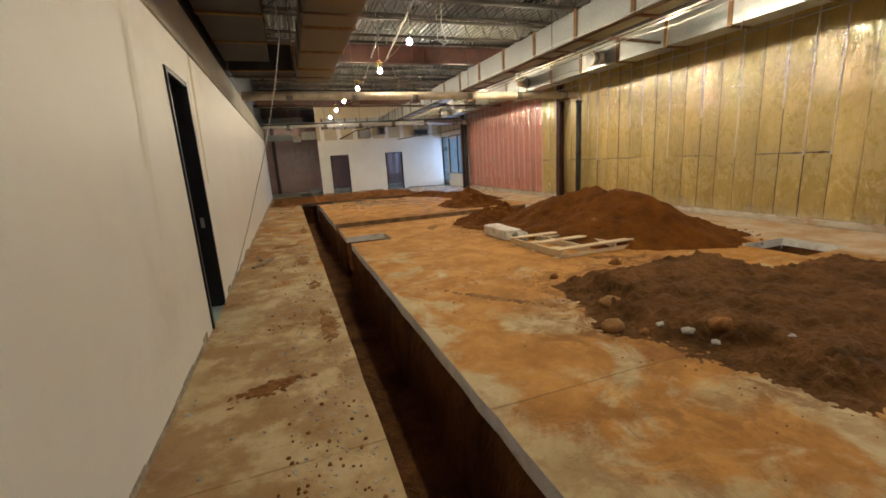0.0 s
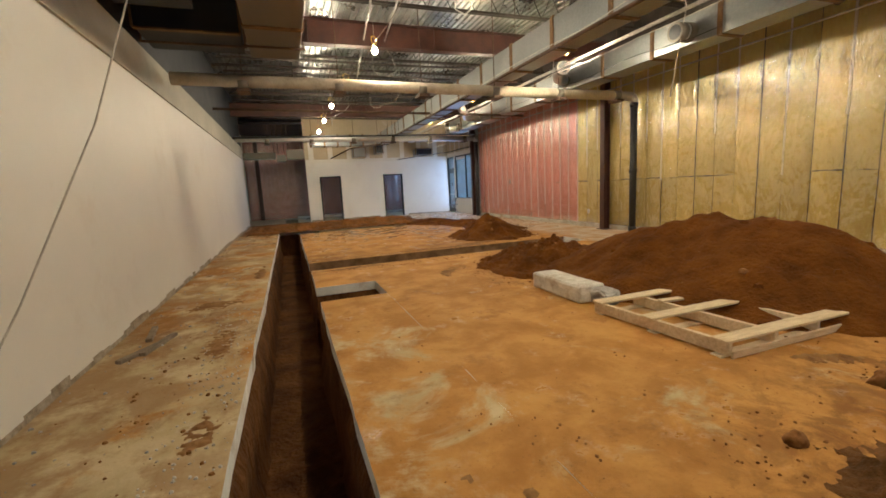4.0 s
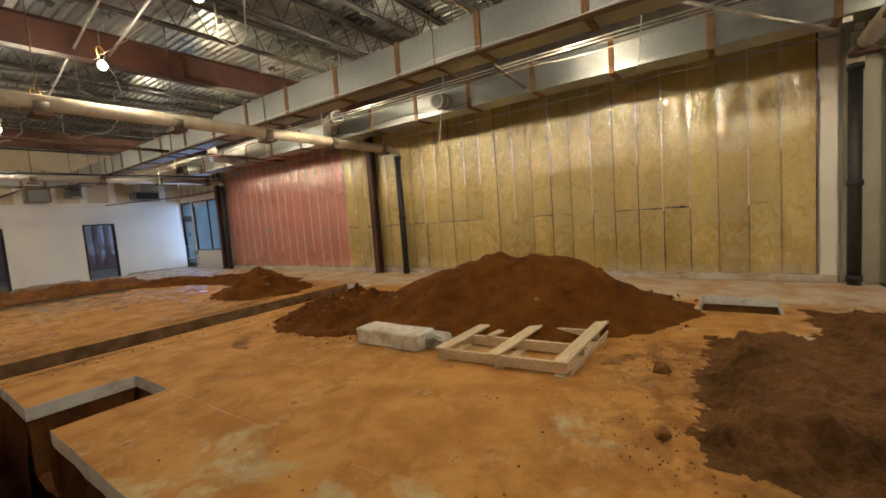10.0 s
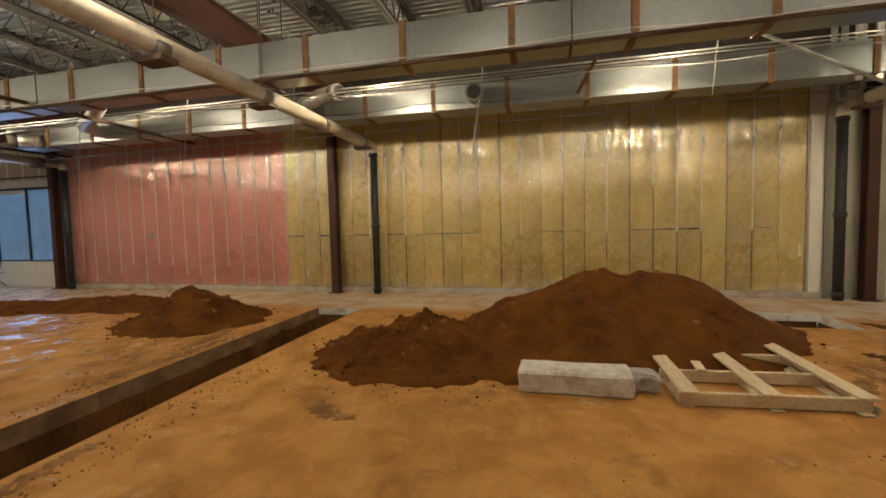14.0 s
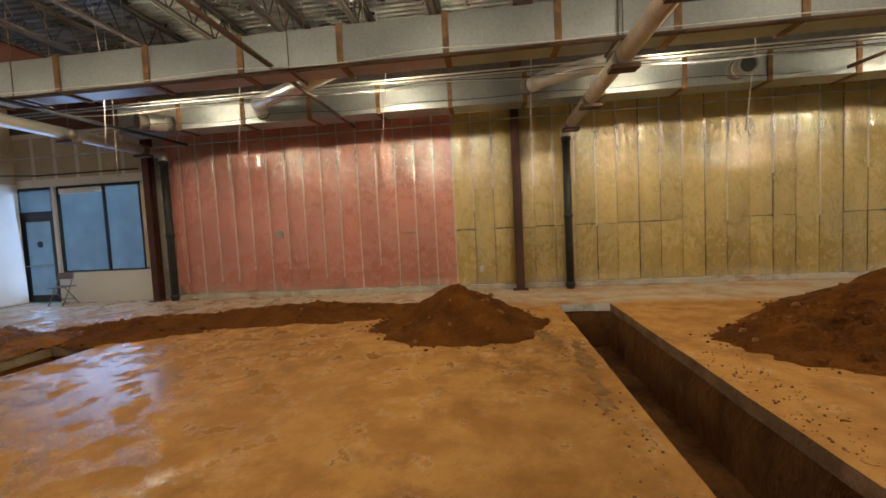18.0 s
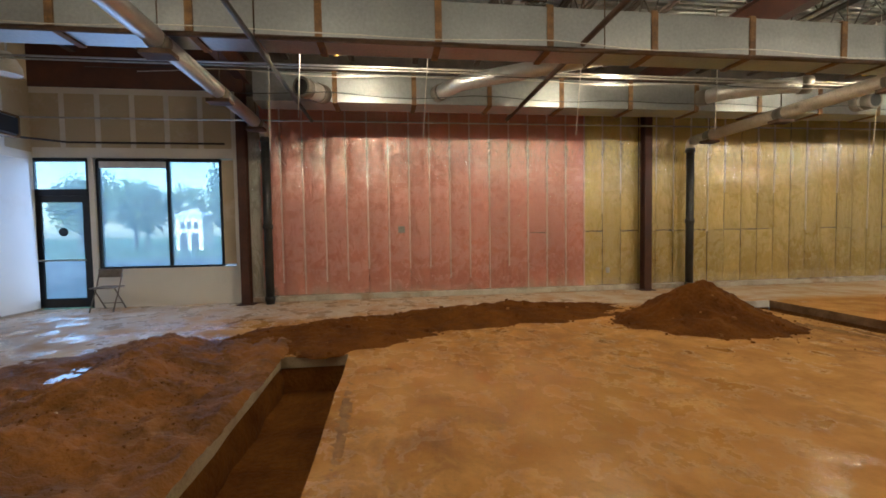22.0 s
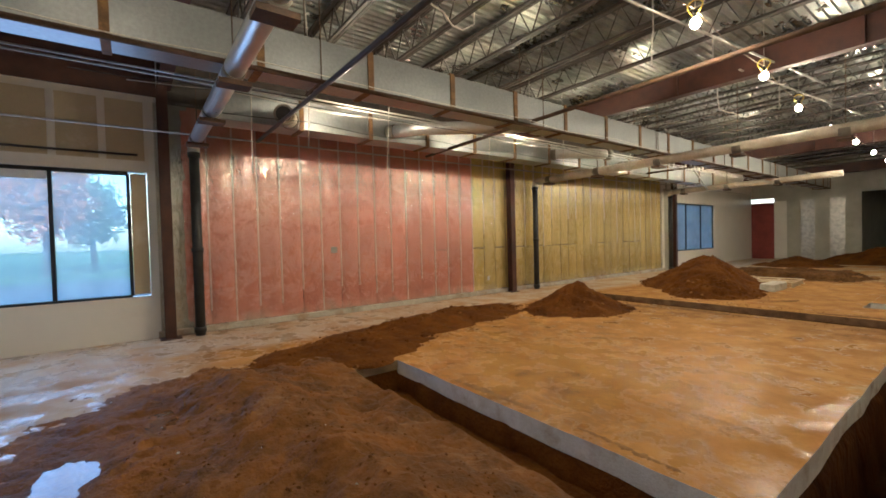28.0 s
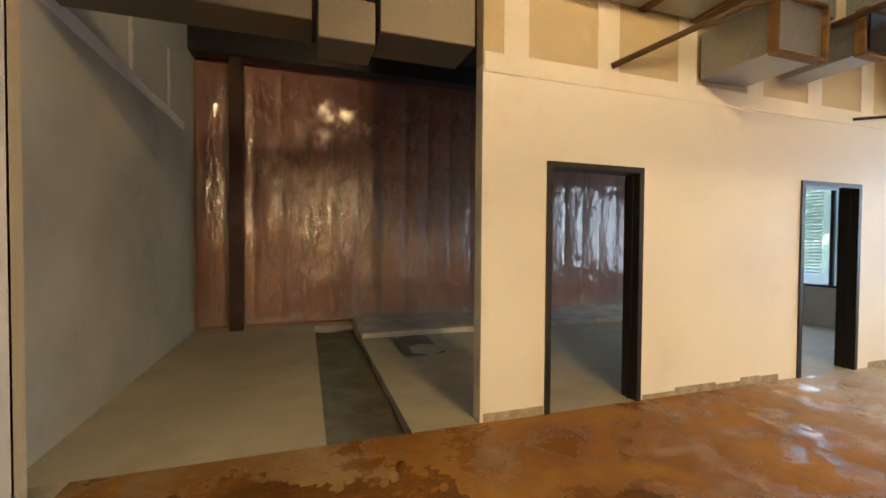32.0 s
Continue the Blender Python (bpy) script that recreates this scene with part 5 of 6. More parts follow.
# clods and chips
def crumbs(spots, seed, mat, label):
    """Many small lumps, each at (x, y, z, size), in one mesh."""
    rnd = random.Random(seed)
    vs, fs = [], []
    for x, y, z, s in spots:
        b = len(vs)
        a0 = rnd.uniform(0, 6.3)
        for k in range(5):
            a = a0 + k * 1.2566 + rnd.uniform(-0.3, 0.3)
            vs.append((x + s * math.cos(a) * rnd.uniform(0.7, 1.1), y + s * math.sin(a) * rnd.uniform(0.7, 1.1), z - 0.004))
        for k in range(5):
            p = vs[b + k]
            vs.append((x + (p[0] - x) * 0.62, y + (p[1] - y) * 0.62, z + s * rnd.uniform(0.45, 0.8)))
        for k in range(5):
            fs.append((b + k, b + (k + 1) % 5, b + 5 + (k + 1) % 5, b + 5 + k))
        fs.append(tuple(b + 5 + k for k in range(5)))
    me = bpy.data.meshes.new("clods")
    me.from_pydata(vs, [], fs)
    me.materials.append(mat)
    tagged(new("clods", me), label, "debris", kind="stuff")


def clods(n, area, size, mat, seed, label, ground=lambda x, y: 0.0):
    rnd = random.Random(seed)
    spots = []
    for _ in range(n):
        x0, x1, y0, y1 = rnd.choice(area)
        x, y = rnd.uniform(x0, x1), rnd.uniform(y0, y1)
        spots.append((x, y, max(0.0, ground(x, y)), size * rnd.uniform(0.3, 1.0) ** 2))
    crumbs(spots, seed + 500, mat, label)


# ---------------------------------------------------------------- soil
def heap(cx, cy, rx, ry, rot, h, label, mat=SOIL, seed=0, sharp=1.2, rough=0.10, lobes=(), clod=0.035, rag=0.16, lumps=0):
    """A tipped heap: a mound in polar rings with an uneven rim and clods."""
    bm = bmesh.new()
    rings, seg = 44, 150
    ca, sa = math.cos(radians(rot)), math.sin(radians(rot))
    grid = []
    for i in range(rings + 1):
        u = i / rings
        ring = []
        for k in range(seg):
            a = 2 * math.pi * k / seg
            edge = 1 + rag * fbm(math.cos(a) * 1.5 + seed, math.sin(a) * 1.5, 3) + rag * 0.4 * fbm(math.cos(a) * 6 + seed, math.sin(a) * 6, 1)
            px_, py_ = rx * u * edge * math.cos(a), ry * u * edge * math.sin(a)
            z = h * max(0.0, 1 - u) ** sharp
            for lx, ly, lr, lh in lobes:
                z += lh * math.exp(-((px_ - lx) ** 2 + (py_ - ly) ** 2) / lr ** 2) * (1 - u ** 4)
            z += rough * fbm(px_ * 1.7 + seed, py_ * 1.7, 2) * min(1, 3 * (1 - u)) * min(1.0, h * 2)
            z += clod * fbm(px_ * 6 + seed, py_ * 6, 4) * (1 - u ** 3) + 0.4 * clod * max(0.0, noise.noise(Vector((px_ * 15, py_ * 15, seed)))) * (1 - u ** 6)
            z = max(z, 0.004) if i < rings else -0.012
            ring.append(bm.verts.new((cx + ca * px_ - sa * py_, cy + sa * px_ + ca * py_, z)))
        grid.append(ring)
    for p, q in zip(grid[1:], grid[2:]):
        for k in range(seg):
            bm.faces.new((p[k], q[k], q[(k + 1) % seg], p[(k + 1) % seg])).smooth = True
    mid_ = bm.verts.new((cx, cy, grid[0][0].co.z))
    for k in range(seg):
        bm.faces.new((mid_, grid[1][k], grid[1][(k + 1) % seg])).smooth = True
    bmesh.ops.delete(bm, geom=grid[0], context="VERTS")
    rnd = random.Random(seed + 7)
    tops = [(v.co.x, v.co.y, v.co.z - 0.006, 0.012 + 0.05 * rnd.random() ** 3) for v in (grid[rnd.randrange(2, rings - 1)][rnd.randrange(seg)] for _ in range(lumps))]
    ob = tagged(link("soil_heap", bm, mat), label, "soil heap", "soil heaps")
    rnd = random.Random(seed)
    spots = []
    for _ in range(int(100 * (rx + ry))):
        a, u = rnd.uniform(0, 6.2832), rnd.gauss(0.97, 0.07)
        if u > 0.7:
            edge = 1 + rag * fbm(math.cos(a) * 1.5 + seed, math.sin(a) * 1.5, 3) + rag * 0.4 * fbm(math.cos(a) * 6 + seed, math.sin(a) * 6, 1)
            px_, py_ = rx * u * edge * math.cos(a), ry * u * edge * math.sin(a)
            spots.append((cx + ca * px_ - sa * py_, cy + sa * px_ + ca * py_, max(0, 1 - u) * h, 0.026 * rnd.random() ** 3 + 0.005))
    crumbs(spots, seed, mat, "loose clods around the foot of a heap")
    if tops:
        crumbs(tops[::4], seed + 1, STONE, "pale lumps lying on a clay heap")
        crumbs([s for k, s in enumerate(tops) if k % 4], seed + 2, mat, "clods lying on a clay heap")
    return ob


heap(5.75, 6.95, 2.75, 1.75, 117, 0.42, "large heap of dark red clay beside the pallet", seed=3, sharp=1.1, lobes=((0.6, -0.05, 1.15, 0.36), (-0.95, 0.3, 1.1, 0.40), (-1.2, 0.7, 0.5, 0.12), (1.7, 0.1, 0.8, 0.12)), lumps=160)
heap(5.75, 13.55, 1.25, 1.1, 90, 0.62, "smaller heap of red clay beside the cross trench", seed=11, sharp=1.25, lumps=120)
heap(6.7, 16.6, 2.6, 0.75, 100, 0.22, "low ridge of red clay along the floor", seed=21, sharp=1.0, rough=0.10, rag=0.4, lumps=160)
heap(6.0, 18.9, 1.7, 0.8, 112, 0.16, "low spill of red clay joining the trampled end", seed=23, sharp=0.8, rough=0.12, rag=0.4, lumps=120)
heap(5.6, -2.6, 1.7, 1.2, 0, 0.45, "low heap of red clay far down the hall", seed=41)
heap(3.2, -5.2, 2.6, 1.2, 0, 0.8, "heap of red clay at the south end", seed=51)
heap(4.75, 9.05, 1.5, 1.15, 110, 0.42, "cloddy shoulder of the large red clay heap", seed=91, sharp=0.9, rough=0.16, clod=0.085, lumps=420)

def earth(name, x0, x1, y0, y1, step, height, mat, label, cat, smooth=True):
    """Loose earth lying on the slab: a height field that dips under the floor outside its ragged edge."""
    nx, ny = round((x1 - x0) / step), round((y1 - y0) / step)
    zs = [[height(x0 + (x1 - x0) * i / nx, y0 + (y1 - y0) * j / ny) for j in range(ny + 1)] for i in range(nx + 1)]
    vs, fs, at = [], [], {}

    def vert(i, j):
        if (i, j) not in at:
            at[i, j] = len(vs)
            vs.append((x0 + (x1 - x0) * i / nx, y0 + (y1 - y0) * j / ny, zs[i][j]))
        return at[i, j]

    for i in range(nx):
        for j in range(ny):
            if max(zs[i][j], zs[i + 1][j], zs[i][j + 1], zs[i + 1][j + 1]) > 0.0:
                fs.append((vert(i, j), vert(i + 1, j), vert(i + 1, j + 1), vert(i, j + 1)))
    me = bpy.data.meshes.new(name)
    me.from_pydata(vs, [], fs)
    me.polygons.foreach_set("use_smooth", [smooth] * len(fs))
    me.materials.append(mat)
    return tagged(new(name, me), label, cat, kind="stuff")


def spill_height(x, y):
    """Broad low spread of dark soil before the south shop window."""
    west = 2.42 + 0.26 * abs(y - 2.9) + (0.5 * (1.3 - y) if y < 1.3 else 0.0)
    e = min((x - west) / 0.45, (y - 0.75) / 0.5, (4.32 - y) / 0.35, (6.85 - x) / 0.5, max(5.3 - x, 3.35 - y) / 0.4)
    e += 0.32 * fbm(x * 1.5, y * 1.5, 31) + 0.25 * fbm(x * 5, y * 5, 33) + 0.22 * fbm(x * 17, y * 17, 34)
    if e <= 0:
        return -0.012
    k = min(1.0, e)
    h = 0.02 + 0.10 * k * (1 + 0.8 * fbm(x * 1.2, y * 1.2, 35)) + 0.045 * fbm(x * 4.5, y * 4.5, 36) + 0.022 * fbm(x * 13, y * 13, 37)
    for cx, cy, r, up in ((3.2, 3.2, 0.7, 0.07), (4.6, 3.6, 0.6, 0.10), (5.4, 2.4, 0.9, 0.08), (4.0, 2.0, 0.8, 0.05)):
        h += up * math.exp(-((x - cx) ** 2 + (y - cy) ** 2) / r ** 2)
    return k * max(h, 0.012)


earth("soil_spread", 1.9, 7.3, 0.1, 4.9, 0.022, spill_height, SOIL_DARK, "low spread of dark loose soil trodden over the slab", "soil")


def smear(cx, cy, rx, ry, h, turn, label, mat, seed):
    ca, sa = math.cos(radians(turn)), math.sin(radians(turn))

    def height(x, y):
        u, v = ((x - cx) * ca + (y - cy) * sa) / rx, ((y - cy) * ca - (x - cx) * sa) / ry
        e = 0.55 - u * u - v * v + 0.7 * fbm(x * 4.5, y * 4.5, seed) + 0.9 * fbm(x * 18, y * 18, seed + 1)
        return -0.008 if e <= 0 else min(1.0, e * 1.6) * h * (0.55 + 0.5 * fbm(x * 9, y * 9, seed + 2)) + 0.002

    r = 1.5 * max(rx, ry)
    earth("soil_smear", cx - r, cx + r, cy - r, cy + r, max(0.014, r / 45), height, mat, label, "soil")


for k, (x, y, rx, ry, h, turn, m) in enumerate(((-0.52, 3.15, 0.34, 0.13, 0.022, 22, STONE), (0.0, 4.3, 0.11, 0.6, 0.02, 0, DIRT), (-0.02, 5.9, 0.12, 0.22, 0.03, 0, DIRT), (-0.15, 7.6, 0.16, 0.42, 0.015, 0, DIRT),
                                                (-0.45, 9.3, 0.36, 0.22, 0.012, 30, DIRT), (0.0, 11.4, 0.10, 0.7, 0.02, 0, DIRT), (1.9, 4.15, 1.0, 0.08, 0.018, -52, DIRT), (1.6, 10.9, 0.8, 0.09, 0.02, 4, DIRT), (3.9, 12.15, 1.3, 0.09, 0.025, -3, DIRT),
                                                (4.25, 4.98, 0.30, 0.10, 0.025, -25, DIRT), (4.6, 4.72, 0.24, 0.10, 0.03, 10, DIRT), (2.95, 9.5, 0.4, 0.14, 0.015, 60, DIRT),
                                                (3.3, 18.56, 1.0, 0.05, 0.018, 1, DIRT), (1.75, 18.55, 0.6, 0.04, 0.014, -2, DIRT), (5.0, 12.4, 0.6, 0.16, 0.02, 10, DIRT))):
    smear(x, y, rx, ry, h, turn, "smear of trodden earth on the slab", m, 200 + 3 * k)


POOLS = ((4.62, 21.32, 0.36, 0.15), (3.72, 21.92, 0.46, 0.20), (3.25, 22.30, 0.42, 0.15))


def clay_height(x, y):
    """Trampled clay north of the second cross trench; below the slab outside its ragged edge."""
    north = (25.0 if x < 0 else 25.0 - 0.42 * x if x < 2.4 else 24.0 - 0.62 * (x - 2.4) if x < 4.2 else 22.88 - 0.3 * (x - 4.2)) - 0.45 + 0.25 * fbm(x * 1.1, 3.1, 1)
    e = min((y - 19.34) / 0.12, (north - y) / 1.1, (x + 1.05) / 0.4, (5.95 - x) / 0.6)
    e = max(-0.2, min(1.0, e + 0.24 * fbm(x * 1.9, y * 1.9, 6) + 0.16 * fbm(x * 7, y * 7, 7) + 0.10 * fbm(x * 19, y * 19, 5)))
    ridge = 0.22 * math.exp(-((y - 20.3 - 0.14 * (x - 2)) / 0.5) ** 2) * (1 if 0.8 < x < 5.6 else 0.3)
    calm = 0.45 + 0.55 / (1 + math.exp((y - 21.9 - 0.1 * x) * 3.5))
    h = 0.045 + 0.03 * calm + ridge * (0.65 + 0.5 * fbm(x * 1.1, y * 1.1, 2)) + calm * (0.07 * fbm(x * 1.25, y * 1.25, 8) + 0.035 * fbm(x * 3.8, y * 3.8, 9) + 0.030 * fbm(x * 10, y * 10, 10))
    for cx, cy, rx, ry in POOLS:
        h -= max(0.0, h - 0.024 - 0.035 * fbm(x * 5, y * 5, 12)) * math.exp(-((x - cx) / rx) ** 2 - ((y - cy) / ry) ** 2)
    return e * max(h, 0.012) if e > 0 else 0.08 * e - 0.01


bm = bmesh.new()
g = {}
NXC, NYC = 220, 168
for i in range(NXC + 1):
    for j in range(NYC + 1):
        x, y = -1.14 + 7.4 * i / NXC, 19.38 + 5.68 * j / NYC
        g[i, j] = bm.verts.new((x, y, clay_height(x, y)))
for i in range(NXC):
    for j in range(NYC):
        q = (g[i, j], g[i + 1, j], g[i + 1, j + 1], g[i, j + 1])
        if max(v.co.z for v in q) > -0.005:
            bm.faces.new(q).smooth = True
bmesh.ops.delete(bm, geom=[v for v in bm.verts if not v.link_faces], context="VERTS")
tagged(link("clay_spread", bm, SOIL_WET), "trampled wet red clay spread before the north wall", "soil", kind="stuff")
bm = bmesh.new()
NP = 90
for k, (cx, cy, rx, ry) in enumerate(POOLS):
    vs = [bm.verts.new((cx + 1.0 * rx * math.cos(6.2832 * t / NP) * (1 + 0.22 * fbm(math.cos(6.2832 * t / NP) * 2, math.sin(6.2832 * t / NP) * 2, k)), cy + 1.0 * ry * math.sin(6.2832 * t / NP) * (1 + 0.22 * fbm(math.cos(6.2832 * t / NP) * 2 + 5, math.sin(6.2832 * t / NP) * 2, k)), 0.036)) for t in range(NP)]
    bm.faces.new(vs)
    tagged(link("puddle", bm, WATER), "shallow muddy puddle lying in the trampled clay", "puddle", "puddles")
    bm = bmesh.new()
bm.free()

clods(300, [(-1.05, 0.1, -1, 19), (0.95, 4, 0, 8)], 0.013, STONE, 1, "scattered clay crumbs on the slab")
clods(260, [(2.1, 3.4, 1.2, 4.6), (2.6, 5.2, 4.2, 4.9)], 0.016, STONE, 2, "clods around the low heap")
clods(110, [(1.2, 4.0, 2.8, 5.8), (1.4, 3.2, 4.0, 5.4)], 0.015, STONE, 22, "small crumbs trodden over the slab")
clods(700, [(-0.35, 0.14, 1.2, 4.6), (-0.25, 0.14, 5.2, 9.0)], 0.016, CONC_DUST, 23, "gravel and crumbs along the trench edge")
clods(240, [(3.2, 4.2, 8, 10.2), (3.8, 6.0, 12.3, 14.6), (1, 4.5, 10.6, 11.0)], 0.018, STONE, 3, "clods around the heaps")
clods(2600, [(1.0, 5.6, 19.6, 21.6), (1.0, 5.6, 19.6, 21.4), (-1, 1, 20, 22)], 0.017, SOIL_WET, 4, "wet crumbs before the north wall", clay_height)
clods(40, [(1.0, 5.6, 19.6, 23.2)], 0.02, CONC_DUST, 14, "pale stones in the trampled clay", clay_height)
clods(420, [(1.2, 4.4, 10.6, 11.06), (1.4, 6.0, 12.0, 12.4)], 0.017, STONE, 6, "crumbled clay along the cross trench")
clods(260, [(-0.4, 0.1, 1.0, 3.0), (-0.6, 0.1, 4.2, 7.5)], 0.022, STONE, 7, "brown crumbs along the trench edge")
clods(260, [(-1.1, -0.2, 0.5, 12)], 0.02, CONC, 5, "pale concrete chips along the partition")


# ---------------------------------------------------------------- loose things
def plank(name, parent, a, c, w, t, mat):
    a, c = Vector(a), Vector(c)
    d = c - a
    ob = part(name, boxed(0, d.length, -w / 2, w / 2, 0, t, bevel=0.004), mat, parent)
    ob.matrix_basis = Matrix.Translation(a) @ Vector((1, 0, 0)).rotation_difference(d.normalized()).to_matrix().to_4x4()
    return ob


pal = thing("pallet", "broken pale pine pallet with missing deck boards lying on the slab", "pallet", at=(3.54, 6.66, 0))
for x in (0.03, 0.56, 1.10):
    plank("stringer", pal, (x, 0.02, 0.014), (x + 0.10, -1.36, 0.014), 0.045, 0.105, WOOD)
plank("bottom_board", pal, (0.0, -0.05, 0.0), (1.25, -0.05, 0.0), 0.1, 0.012, WOOD)
plank("bottom_board", pal, (0.05, -1.3, 0.0), (1.35, -1.3, 0.0), 0.1, 0.012, WOOD)
plank("bottom_board", pal, (0.03, -0.7, 0.0), (1.3, -0.7, 0.0), 0.1, 0.012, WOOD)
plank("end_board", pal, (0.10, -1.39, 0.002), (1.54, -1.40, 0.002), 0.02, 0.06, WOOD)
for y, x1 in ((-0.06, 1.02), (-0.66, 1.42), (-1.31, 1.56)):
    plank("deck_board", pal, (-0.03 + -y * 0.07, y, 0.121), (x1, y - 0.01, 0.121), 0.14, 0.022, WOOD)
plank("loose_offcut", pal, (0.54, -0.33, 0.121), (0.80, -0.36, 0.121), 0.08, 0.022, WOOD)

for x, y, r, h, m in ((2.44, 2.80, 0.11, 0.085, DIRT), (2.78, 3.22, 0.13, 0.06, DIRT), (2.62, 2.62, 0.05, 0.04, STONE), (2.80, 2.60, 0.05, 0.025, CONC), (2.86, 2.38, 0.06, 0.03, CONC), (3.06, 2.24, 0.10, 0.07, STONE),
                      (2.92, 2.16, 0.045, 0.02, CONC), (3.3, 1.86, 0.05, 0.02, CONC), (4.1, 2.9, 0.055, 0.02, CONC), (3.7, 2.5, 0.045, 0.02, CONC), (4.6, 3.0, 0.05, 0.02, CONC), (4.1, 4.6, 0.09, 0.06, STONE), (2.95, 4.45, 0.06, 0.05, STONE)):
    bm = bmesh.new()
    bmesh.ops.create_icosphere(bm, subdivisions=3, radius=1.0)
    for v in bm.verts:
        d = 1 + 0.35 * fbm(v.co.x * 1.3 + x, v.co.y * 1.3 + y, v.co.z * 1.3)
        v.co = Vector((v.co.x * r * d, v.co.y * r * 0.8 * d, max(-0.25 * h, v.co.z * h * d)))
    rock = link("rock", bm, m, smooth=True)
    tagged(rock, "rounded lump of dry clay lying at the soil's edge" if m in (STONE, DIRT) else "flat pale stone lying in the loose soil", "rock", "rocks in the soil")
    rock.location = (x, y, h * 0.25 + max(0.0, spill_height(x, y)) * 0.8)

blk = thing("foam_block", "long dirty white block lying beside the heap", "block", at=(3.74, 7.97, 0))
bm = boxed(-0.13, 0.22, -0.98, 0.0, 0.0, 0.2, bevel=0.02)
bmesh.ops.subdivide_edges(bm, edges=bm.edges[:], cuts=3, use_grid_fill=True)
for v in bm.verts:
    v.co += Vector((0.012 * fbm(v.co.y * 6, v.co.z * 6, 1), 0.02 * fbm(v.co.x * 6, v.co.z * 7, 2), 0.012 * fbm(v.co.x * 5, v.co.y * 5, 3) if v.co.z > 0.05 else 0))
part("body", bm, BAG, blk)
bm = boxed(-0.02, 0.22, -1.22, -0.92, 0.0, 0.16, bevel=0.03)
bmesh.ops.subdivide_edges(bm, edges=bm.edges[:], cuts=3, use_grid_fill=True)
for v in bm.verts:
    v.co += Vector((0.05 * fbm(v.co.y * 7, v.co.z * 7, 4), 0.05 * fbm(v.co.x * 7, v.co.z * 7, 5), 0.03 * fbm(v.co.x * 7, v.co.y * 7, 6) if v.co.z > 0.05 else 0))
tagged(link("broken_lump", bm, CONC), "broken grey lump at the end of the white block", "rubble").location = (3.78, 7.97, 0)

for x, y, r, ln in ((-0.95, 7.5, 60, 0.5), (-0.8, 7.62, 75, 0.56), (-0.86, 8.05, 98, 0.5)):
    o2 = tagged(link("wood_scrap", boxed(0, ln, -0.03, 0.03, 0, 0.035, bevel=0.004), OLDWOOD), "short weathered wood offcut lying by the wall", "offcut", "wood offcuts")
    o2.matrix_world = pose(x, y, 0.0, 0, 0, r)

ch = thing("folding_chair", "taupe metal folding chair standing under the shop window", "chair", at=(8.66, 23.5, 0))
for s in (-0.2, 0.2):
    part("front_leg", tubed([(-0.2, s, 0.0), (0.02, s, 0.44), (0.14, s, 0.77)], 0.012, 8), CHAIRM, ch)
    part("rear_leg", tubed([(0.22, s * 0.9, 0.0), (-0.1, s * 0.9, 0.44)], 0.012, 8), CHAIRM, ch)
part("seat", boxed(-0.2, 0.2, -0.2, 0.2, 0.43, 0.455, bevel=0.01), CHAIRM, ch)
part("backrest", boxed(0.10, 0.125, -0.21, 0.21, 0.62, 0.78, bevel=0.01), CHAIRM, ch)
part("crossbar", tubed([(0.15, -0.18, 0.12), (0.15, 0.18, 0.12)], 0.009, 6), CHAIRM, ch)

# torn lower edge of the partition and plaster seams
bm = bmesh.new()
y = -1.0
while y < 24.2:
    w = random.uniform(0.15, 0.5)
    if not LD0 - w < y < LD1:
        box(bm, XL - 0.002, XL + 0.006, y, y + w, 0.0, random.uniform(0.03, 0.10))
    y += w
part("torn_edge", bm, TORN, wall_west, "torn paper edge at the floor")
bm = bmesh.new()
x = 1.6
while x < 8.8:
    w = random.uniform(0.2, 0.6)
    if all(not (a[0] - w < x < a[1]) for a in (D1, D2)):
        box(bm, x, x + w, YN - 0.006, YN + 0.002, 0.0, random.uniform(0.03, 0.09))
    x += w
part("torn_edge", bm, TORN, wall_north, "torn paper edge at the floor")
def wall_streak(y_top, y_low, z_top, z_low, w_top, w_low, mat, label, seed):
    """A ragged upright streak of plaster on the long partition."""
    bm, n = bmesh.new(), 26
    rows = []
    for k in range(n + 1):
        u = k / n
        c, w = y_top + (y_low - y_top) * u + 0.012 * fbm(u * 6, seed), (w_top + (w_low - w_top) * u) * (1 + 0.5 * fbm(u * 9, seed + 3))
        z = z_top + (z_low - z_top) * u
        rows.append([bm.verts.new((XL + 0.003, c - w / 2, z)), bm.verts.new((XL + 0.003, c + w / 2, z))])
    for p, q in zip(rows, rows[1:]):
        bm.faces.new((p[0], q[0], q[1], p[1]))
    part("plaster_streak", bm, mat, wall_west, label)


side = bpy.data.objects["alcove_side"]
for y0, y1, z0, z1 in ((25.1, 28.9, 3.10, 3.22), (25.58, 25.70, 3.24, 4.0), (26.86, 26.98, 3.24, 4.0), (28.12, 28.24, 3.24, 4.0)):
    bm, cells = bmesh.new(), 16
    tall = z1 - z0 > y1 - y0
    rows = []
    for k in range(cells + 1):
        u = k / cells
        d, e = 0.025 * fbm(u * 7, y0, z0), 0.025 * fbm(u * 7, y1, z1 + 3)
        ends = ((y0 + d, z0 + (z1 - z0) * u), (y1 + e, z0 + (z1 - z0) * u)) if tall else ((y1 + (y0 - y1) * u, z0 + d), (y1 + (y0 - y1) * u, z1 + e))
        rows.append([bm.verts.new((-1.497, *p)) for p in ends])
    for p, q in zip(rows, rows[1:]):
        bm.faces.new((p[0], p[1], q[1], q[0]))
    part("plaster_joint", bm, MUD, side, "pale joint compound over a board seam")
